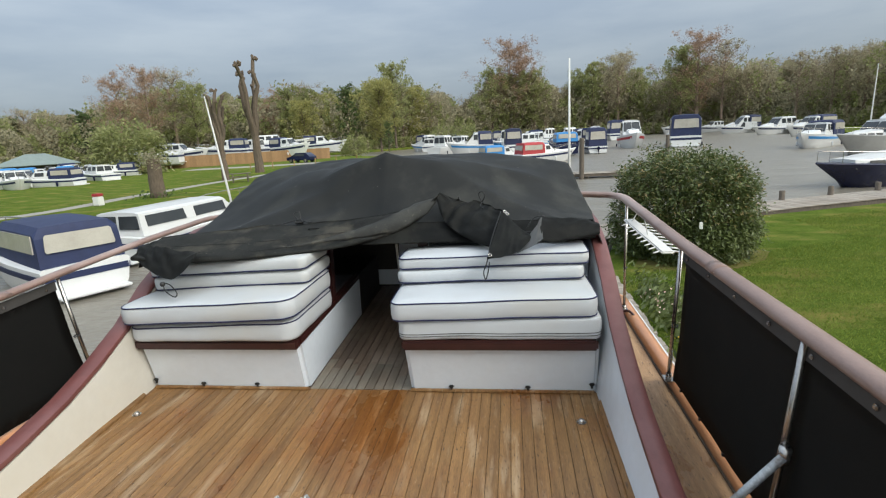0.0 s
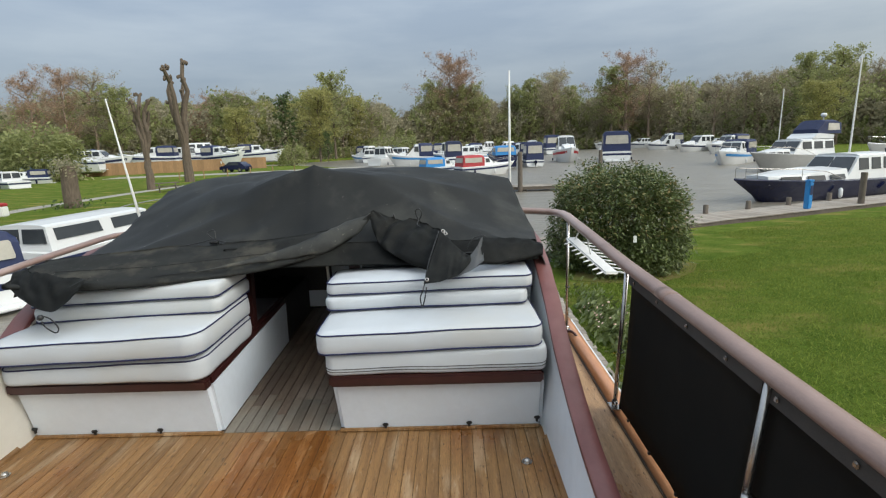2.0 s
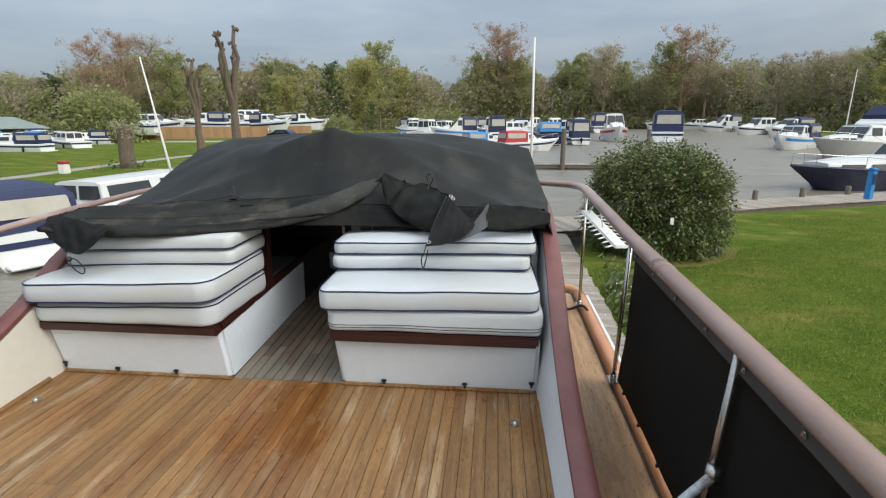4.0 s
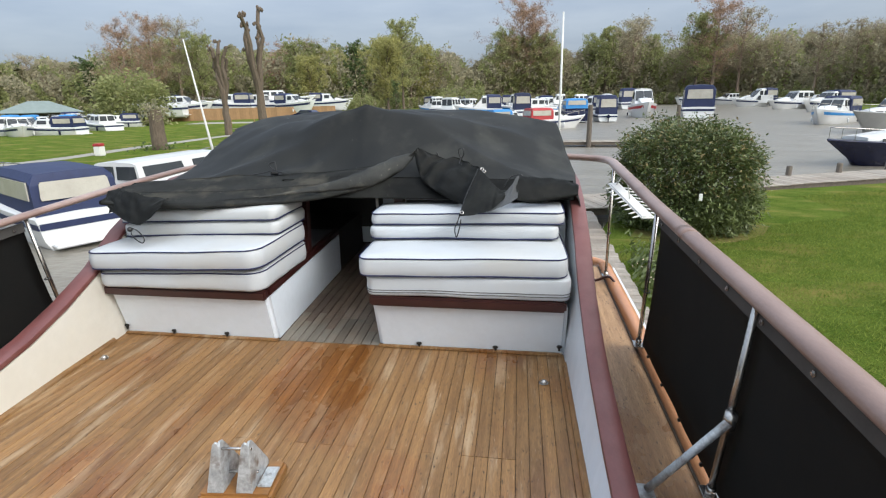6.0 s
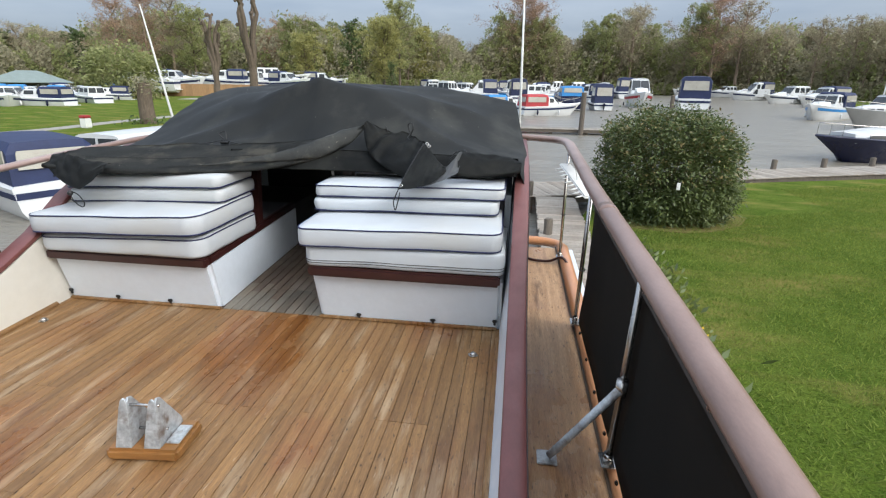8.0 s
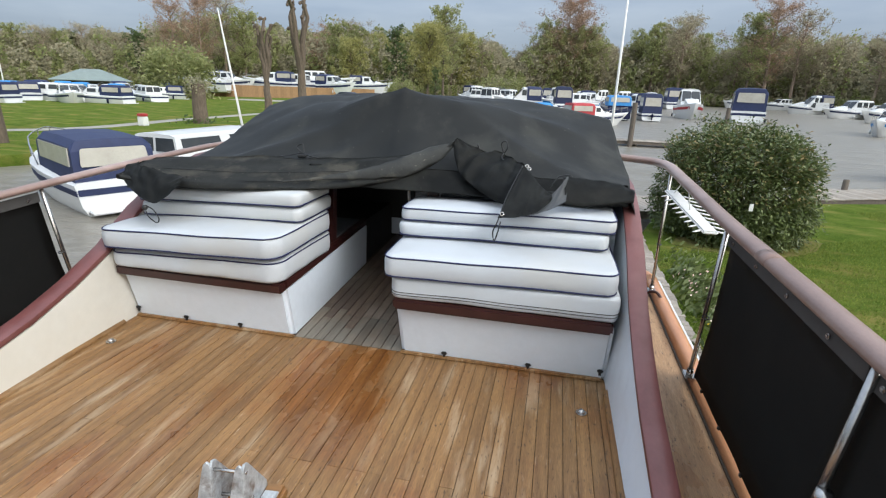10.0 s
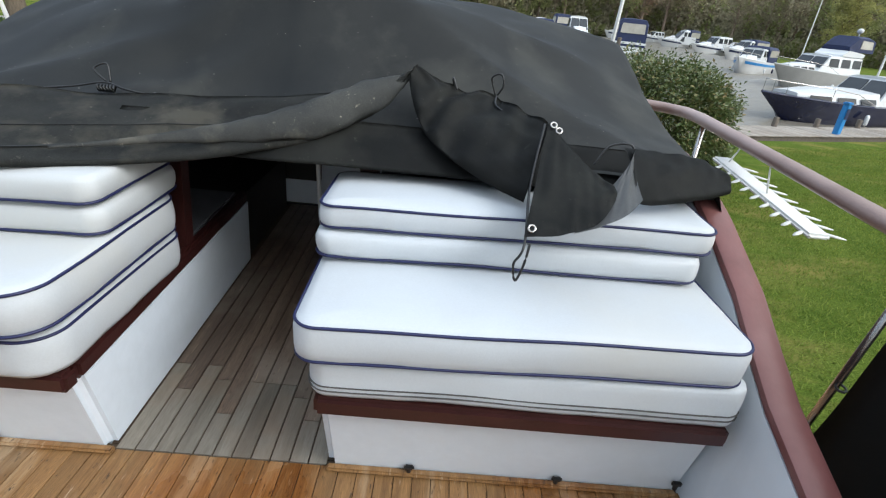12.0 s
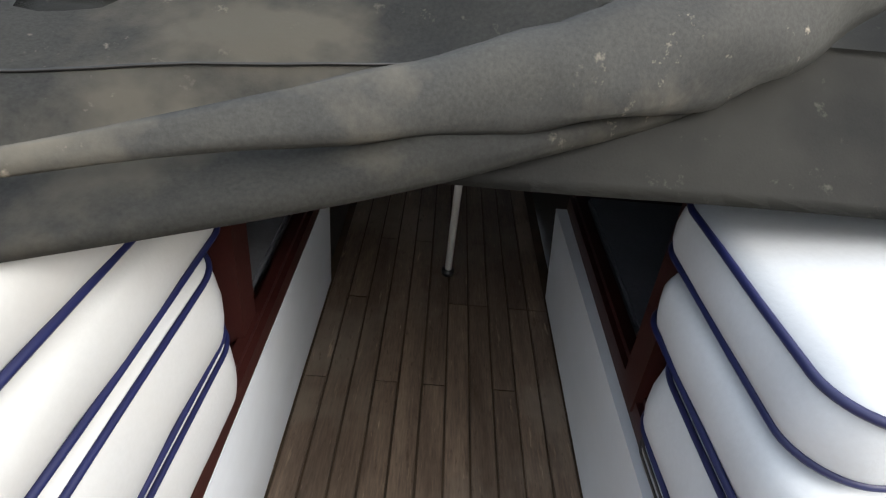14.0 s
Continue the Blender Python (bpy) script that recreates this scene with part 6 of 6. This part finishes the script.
    for s in (-1, 1):
        for t in (0.2, 0.55):
            if L > 6:
                x, y = s * (half(t) + 0.1), (t - 0.5) * L
                bm = bmesh.new()
                tube(bm, [(x, y, 0.12), (x, y, 0.2), (x, y, 0.55), (x, y, 0.63)], [0.04, 0.1, 0.1, 0.04], 8)
                part("fender", bm, "hullnavy" if t < 0.4 else "hullwhite", e, smooth=True)
    return e


# close to port
boat("small white cruiser with a navy canvas canopy, stern to us", 5.8, 2.15, 0.78, canopy="blue", cabin=(0.44, 0.74, 0.66), at=(-12.35, 12.0), heading=62)
boat("white cabin cruiser with long white roof, moored alongside others", 7.6, 2.5, 0.78, cabin=(0.03, 0.66, 0.74), at=(-11.2, 17.5), heading=-6, stripe="blue")
boat("white day cruiser with raked tinted screens", 6.0, 2.2, 0.75, cabin=(0.2, 0.62, 0.6), at=(-15.6, 7.6), heading=80)
# navy launch beside the starboard jetty
launch = boat("navy-hulled steel cruiser with white cabin at the jetty", 11.0, 3.3, 0.85, "hullnavy", cabin=(0.10, 0.46, 1.3), at=(20.0, 27.6), heading=111, stripe="", coach=(0.42, 0.62, 0.9))
bm = bmesh.new()
for k, w in enumerate((0.16, 0.05, 0.14, 0.14, 0.14)):
    box(bm, 1.07, 1.09, 3.1 - k * 0.2, 3.1 - k * 0.2 + w, 0.62, 0.62 + (0.24 if k != 1 else 0.18))
part("name_lettering", bm, "hullwhite", launch, "white name lettering on the bow")
boat("large grey-white flybridge cruiser with blue canopy", 10.8, 3.8, 1.25, "greyhull", cabin=(0.2, 0.70, 1.4), at=(32.2, 48), heading=112, fly=True, stripe="", coach=(0.3, 0.6, 0.72))
boat("large white flybridge cruiser moored behind another", 13, 4.0, 1.6, cabin=(0.15, 0.62, 1.4), at=(43, 48), heading=112, fly=True, canopy="blue")
boat("white sports cruiser with blue canopy and blue waterline", 9.2, 3.1, 1.15, canopy="blue", cabin=(0.3, 0.66, 1.3), at=(34.0, 61.8), heading=135, stripe="brightblue")
# across the harbour, sterns towards us
boat("tall white cruiser with an upright navy canopy", 9.5, 4.5, 1.5, canopy="blue", cabin=(0.25, 0.6, 2.6), at=(26.0, 81), heading=-12, outboard=False)
boat("small white boat with navy canopy and outboard", 6, 2.7, 0.9, canopy="blue", cabin=(0.3, 0.6, 2.1), at=(11.8, 72.5), heading=4, outboard=True)
boat("dark-hulled boat with bright blue roof", 8, 3.2, 1.7, "hullnavy", canopy="brightblue", cabin=(0.2, 0.6, 0.9), at=(7.6, 72.5), heading=6)
boat("small boat with a red canvas canopy", 6.8, 2.8, 0.9, canopy="red", cabin=(0.3, 0.6, 0.9), at=(4.6, 57.5), heading=-68)
boat("small boat with a bright blue canvas canopy", 6.5, 2.5, 0.8, canopy="brightblue", cabin=(0.3, 0.6, 0.8), at=(0.2, 61.5), heading=-64)
boat("white cruiser with pointed bow towards the pontoon", 9.5, 3.6, 1.6, cabin=(0.2, 0.62, 2.4), at=(19.4, 84), heading=176, stripe="red")
boat("white cruiser with blue cabin top", 8.5, 4.2, 1.6, canopy="blue", cabin=(0.25, 0.6, 2.8), at=(25.8, 133), heading=5)
boat("white cabin boat at the far moorings", 9, 4.5, 1.5, cabin=(0.2, 0.62, 1.9), at=(53, 178), heading=120)
boat("white cabin boat at the far moorings", 10, 4.2, 1.4, cabin=(0.2, 0.62, 1.6), at=(62, 170), heading=100)
boat("white cruiser with blue stripe and roof", 10.5, 3.6, 1.4, cabin=(0.15, 0.62, 2.6), at=(57, 139), heading=98, canopy="blue")
boat("white cruiser with covered cockpit", 11.5, 3.6, 1.3, cabin=(0.15, 0.62, 2.0), at=(55, 116), heading=112)
boat("white cruiser with navy cockpit cover", 10, 3.4, 1.4, canopy="blue", cabin=(0.3, 0.62, 1.7), at=(52, 98), heading=115)
boat("white cabin boat with dark windows", 8, 3.2, 1.3, cabin=(0.2, 0.62, 1.6), at=(14.5, 108), heading=3, canopy="blue")
random.seed(77)
far_labels = ("white cruiser at the crowded far moorings", "white motor boat with blue cover at the far moorings", "white cabin boat stern-on at the far moorings")
for k in range(30):
    b = -9.5 + k * 0.5 + random.uniform(-0.25, 0.25) if k < 27 else 5.5 + (k - 27) * 1.7
    d = random.choice((94, 108, 122, 136, 150)) + random.uniform(-5, 5)
    boat(far_labels[k % 3], random.uniform(7.5, 10.5), random.uniform(2.9, 3.6), random.uniform(1.1, 1.5), canopy=(None, "blue", None)[k % 3], cabin=(0.2, 0.62, random.uniform(1.2, 2.3)), at=away(b, d), heading=random.choice((8, -20, 170, 95, 60)) + random.uniform(-8, 8), stripe=random.choice(("blue", "", "brightblue")))
# laid-up boats behind the fence and the moorings by the pavilion
for k, (b, d, zz, L) in enumerate(((-36.3, 96, -0.6, 8), (-33.8, 98, -0.6, 8.5), (-30.2, 100, -0.4, 9), (-27.8, 102, -0.5, 9), (-24.8, 104, 0.2, 11.5), (-23.5, 98, -0.6, 8), (-20.0, 112, -0.4, 9))):
    boat("white cruiser laid up ashore behind the fence", L, 3.1, 1.5, cabin=(0.2, 0.62, 1.4), at=away(b, d), heading=random.choice((-75, 100, -100)) + random.uniform(-10, 10), canopy=(None, "blue", "blue", None)[k % 4], z=zz)
for k in range(26):
    b, d = -56 + k * 0.66 + random.uniform(-0.3, 0.3), random.uniform(66, 100)
    boat(("white cruiser in the basin by the pavilion", "white boat with blue cover by the pavilion")[k % 2], random.uniform(5, 7.5), 2.4, 0.8, cabin=(0.2, 0.62, random.uniform(0.6, 1.0)), at=away(b, d), heading=random.choice((-70, 110, 60, -120)) + random.uniform(-15, 15), canopy=("blue", "brightblue", None, None)[k % 4], z=-1.6)


# ---- shore things ----
pav = thing("pavilion", "low pavilion with a grey-green hipped roof across the lawn", "building", (-77.5, 76.7, -1.5), 45)
pav.scale = (0.34, 0.34, 0.39)
part("wall", boxm(-13, 13, -9, 9, 0, 4.6), "brick", pav)
bm = bmesh.new()
loft(bm, [[(-17, -13, 4.4), (17, -13, 4.4), (17, 13, 4.4), (-17, 13, 4.4)], [(-17, -13, 4.7), (17, -13, 4.7), (17, 13, 4.7), (-17, 13, 4.7)], [(-4, -0.5, 9.2), (4, -0.5, 9.2), (4, 0.5, 9.2), (-4, 0.5, 9.2)]])
part("roof", bm, "roof", pav)
for k in range(8):
    part("window", boxm(-12 + k * 3.1, -9.6 + k * 3.1, -9.08, -9.004, 1.2, 3.6), "window", pav)
for k in range(6):
    bm = bmesh.new()
    tube(bm, [(-16 + k * 6.4, -12, 0), (-16 + k * 6.4, -12, 4.4)], 0.15, 6)
    part("column", bm, "brick", pav)

fence = thing("fence", "pale brown close-boarded wooden fence at the lawn's end", "fence", kind="structure")
a, b = Vector((-58, 76, -1.5)), Vector((-32, 92, -1.5))
n = 60
first = None
for k in range(n):
    p = a.lerp(b, k / n)
    if first is None:
        first = part("board", boxm(-0.27, 0.27, -0.03, 0.03, 0, 1.9, bevel=0.01, seg=1), "wood", fence)
        ob = first
    else:
        ob = new("board", first.data)
        ob.parent = fence
    ob.matrix_basis = pose(p.x, p.y, p.z + random.uniform(-0.02, 0.02), 0, 0, math.degrees(math.atan2(b.y - a.y, b.x - a.x)))


def car(label, at, heading, L, h, body, van=False):
    e = thing("van" if van else "car", label, "vehicle", at, heading, "parked vehicles")
    w = 0.9
    prof = [(-L / 2, 0.35), (-L / 2, 0.85), (-L / 2 + 0.15, 1.0 if not van else h), (-L * 0.30, h), (L * 0.12, h), (L * 0.27, 1.0), (L / 2 - 0.05, 0.85), (L / 2, 0.4)]
    bm = bmesh.new()
    loft(bm, [[(s * w * (0.86 if z > 1.1 else 1), y, z) for y, z in prof] for s in (-1, 1)])
    bmesh.ops.bevel(bm, geom=bm.edges[:], offset=0.04, segments=2, affect="EDGES")
    part("body", bm, body, e, smooth="auto")
    for s in (-1, 1):
        pts = [(s * w * 0.97, -L * 0.28 if not van else L * 0.02, 1.02), (s * w * 0.97, L * 0.22, 1.02), (s * w * 0.9, L * 0.11, h - 0.12), (s * w * 0.9, -L * 0.26 if not van else L * 0.02, h - 0.12)]
        part("side_window", slab(bmesh.new(), pts, (s, 0, 0.2)), "window", e)
        for y in (-L * 0.31, L * 0.31):
            bm = bmesh.new()
            tube(bm, [(s * (w - 0.2), y, 0.32), (s * (w + 0.01), y, 0.32)], 0.32, 16)
            wheel = part("wheel", bm, "black", e)
            bm = bmesh.new()
            tube(bm, [(s * (w + 0.012), y, 0.32), (s * (w + 0.02), y, 0.32)], 0.19, 12)
            part("rim", bm, "steel", wheel)
    return e


car("dark saloon car parked beside the lawn", (*away(-22.6, 84), -1.48), 75, 4.4, 1.5, "hullnavy")
car("white van parked on the far bank", (*away(22.6, 150), -1.4), 80, 5.2, 2.2, "hullwhite", True)
car("white van parked on the far bank", (*away(27.0, 128), -1.4), 80, 5.2, 2.2, "hullwhite", True)
for b, d, h in ((37.0, 52, 9.0), (31.8, 75, 8.5), (-51.5, 100, 13.0)):
    e = thing("boat_mast", "slim white mast rising among the moored boats", "mast", (*away(b, d), -1.9))
    bm = bmesh.new()
    tube(bm, [(0, 0, 0), (0.05, 0, h * 0.5), (0.12, 0, h)], [0.09, 0.07, 0.05], 6)
    part("spar", bm, "whiteplastic", e)
for k in range(7):
    e = thing("signpost", "thin wooden stake on the lawn edge", "stake", (*away(-30 + k * 2.2, 66 + k * 1.5), -1.5))
    bm = bmesh.new()
    tube(bm, [(0, 0, -0.1), (0, 0, 1.0)], 0.06, 6)
    part("stake", bm, "wood", e)
bench = thing("picnic_bench", "weathered wooden picnic bench on the lawn", "bench", (-22.5, 41.5, -1.5), 30)
part("tabletop", boxm(-0.9, 0.9, -0.38, 0.38, 0.70, 0.75, bevel=0.01), "post", bench)
for s in (-1, 1):
    part("seat", boxm(-0.9, 0.9, s * 0.7 - 0.13, s * 0.7 + 0.13, 0.42, 0.46, bevel=0.01), "post", bench)
    part("leg_frame", boxm(s * 0.6 - 0.04, s * 0.6 + 0.04, -0.7, 0.7, 0.34, 0.418), "post", bench)
    for q in (-1, 1):
        bm = bmesh.new()
        tube(bm, [(s * 0.6, q * 0.55, 0), (s * 0.6, q * 0.3, 0.69)], 0.05, 4)
        part("leg", bm, "post", bench)

# ---- deck planks, laid last ----
floor = thing("floor", "planked teak aft deck, worn and damp, orange brown", "deck", kind="structure")
part("bedding", boxm(XC - 1.45, XC + 1.45, DECK_AFT, BOX_Y + 0.02, -0.05, -0.006), "caulk", floor)
PITCH, GAP = 0.0575, 0.0022
plank_meshes = {}


def plank(x, y0, y1, wide, material):
    key = (round(y1 - y0, 2), round(wide, 4), material)
    if key not in plank_meshes:
        h = (y1 - y0) / 2 - 0.001
        w = wide / 2
        b = bmesh.new()
        loft(b, [[(-w, y, -0.008), (-w, y, -0.0012), (-w + 0.0012, y, 0), (w - 0.0012, y, 0), (w, y, -0.0012), (w, y, -0.008)] for y in (-h, h)])
        me = bpy.data.meshes.new("plank")
        bmesh.ops.recalc_face_normals(b, faces=b.faces)
        b.to_mesh(me)
        b.free()
        me.materials.append(M[material])
        plank_meshes[key] = me
    ob = new("plank", plank_meshes[key])
    ob.location = (x, (y0 + y1) / 2, random.uniform(-0.0006, 0.0006))
    return ob


random.seed(5)
n = int(2.9 / PITCH)
for i in range(n + 1):
    x = -1.745 + PITCH * (i + 0.5)
    if not side_x(1.2, -1) - 0.1 < x < side_x(1.2, 1) + 0.1:
        continue
    cut = [DECK_AFT, DECK_AFT + random.choice((0.6, 1.2, 1.8)), random.choice((0.9, 1.5, 3.0)), BOX_Y - 0.004]
    cut = sorted({c for c in cut if c < BOX_Y})
    for a, b in zip(cut, cut[1:]):
        plank(x, a, b, PITCH - GAP, "teak").parent = floor
passage = thing("passage_floor", "grey weathered planked floor of the passage between lockers", "deck", kind="structure")
part("bedding", sheer_up(boxm(-0.68, 0.03, BOX_Y + 0.022, BULK_Y - 0.012, -0.05, -0.006)), "caulk", passage)
for i in range(11):
    x = -0.657 + (i + 0.5) * 0.655 / 11
    cut = [BOX_Y, random.choice((2.62, 2.72, 2.78, 2.85)), random.choice((3.3, 3.6, 3.9)), BULK_Y - 0.014]
    for a, b in zip(cut, cut[1:]):
        ob = plank(x, a, b, 0.655 / 11 - 0.0055, "grey_teak" if b < 2.9 else "brown_teak")
        ob.parent = passage
        ob.location.z += SHEER * ((a + b) / 2 - BOX_Y)
        ob.rotation_euler.x = math.atan(SHEER)
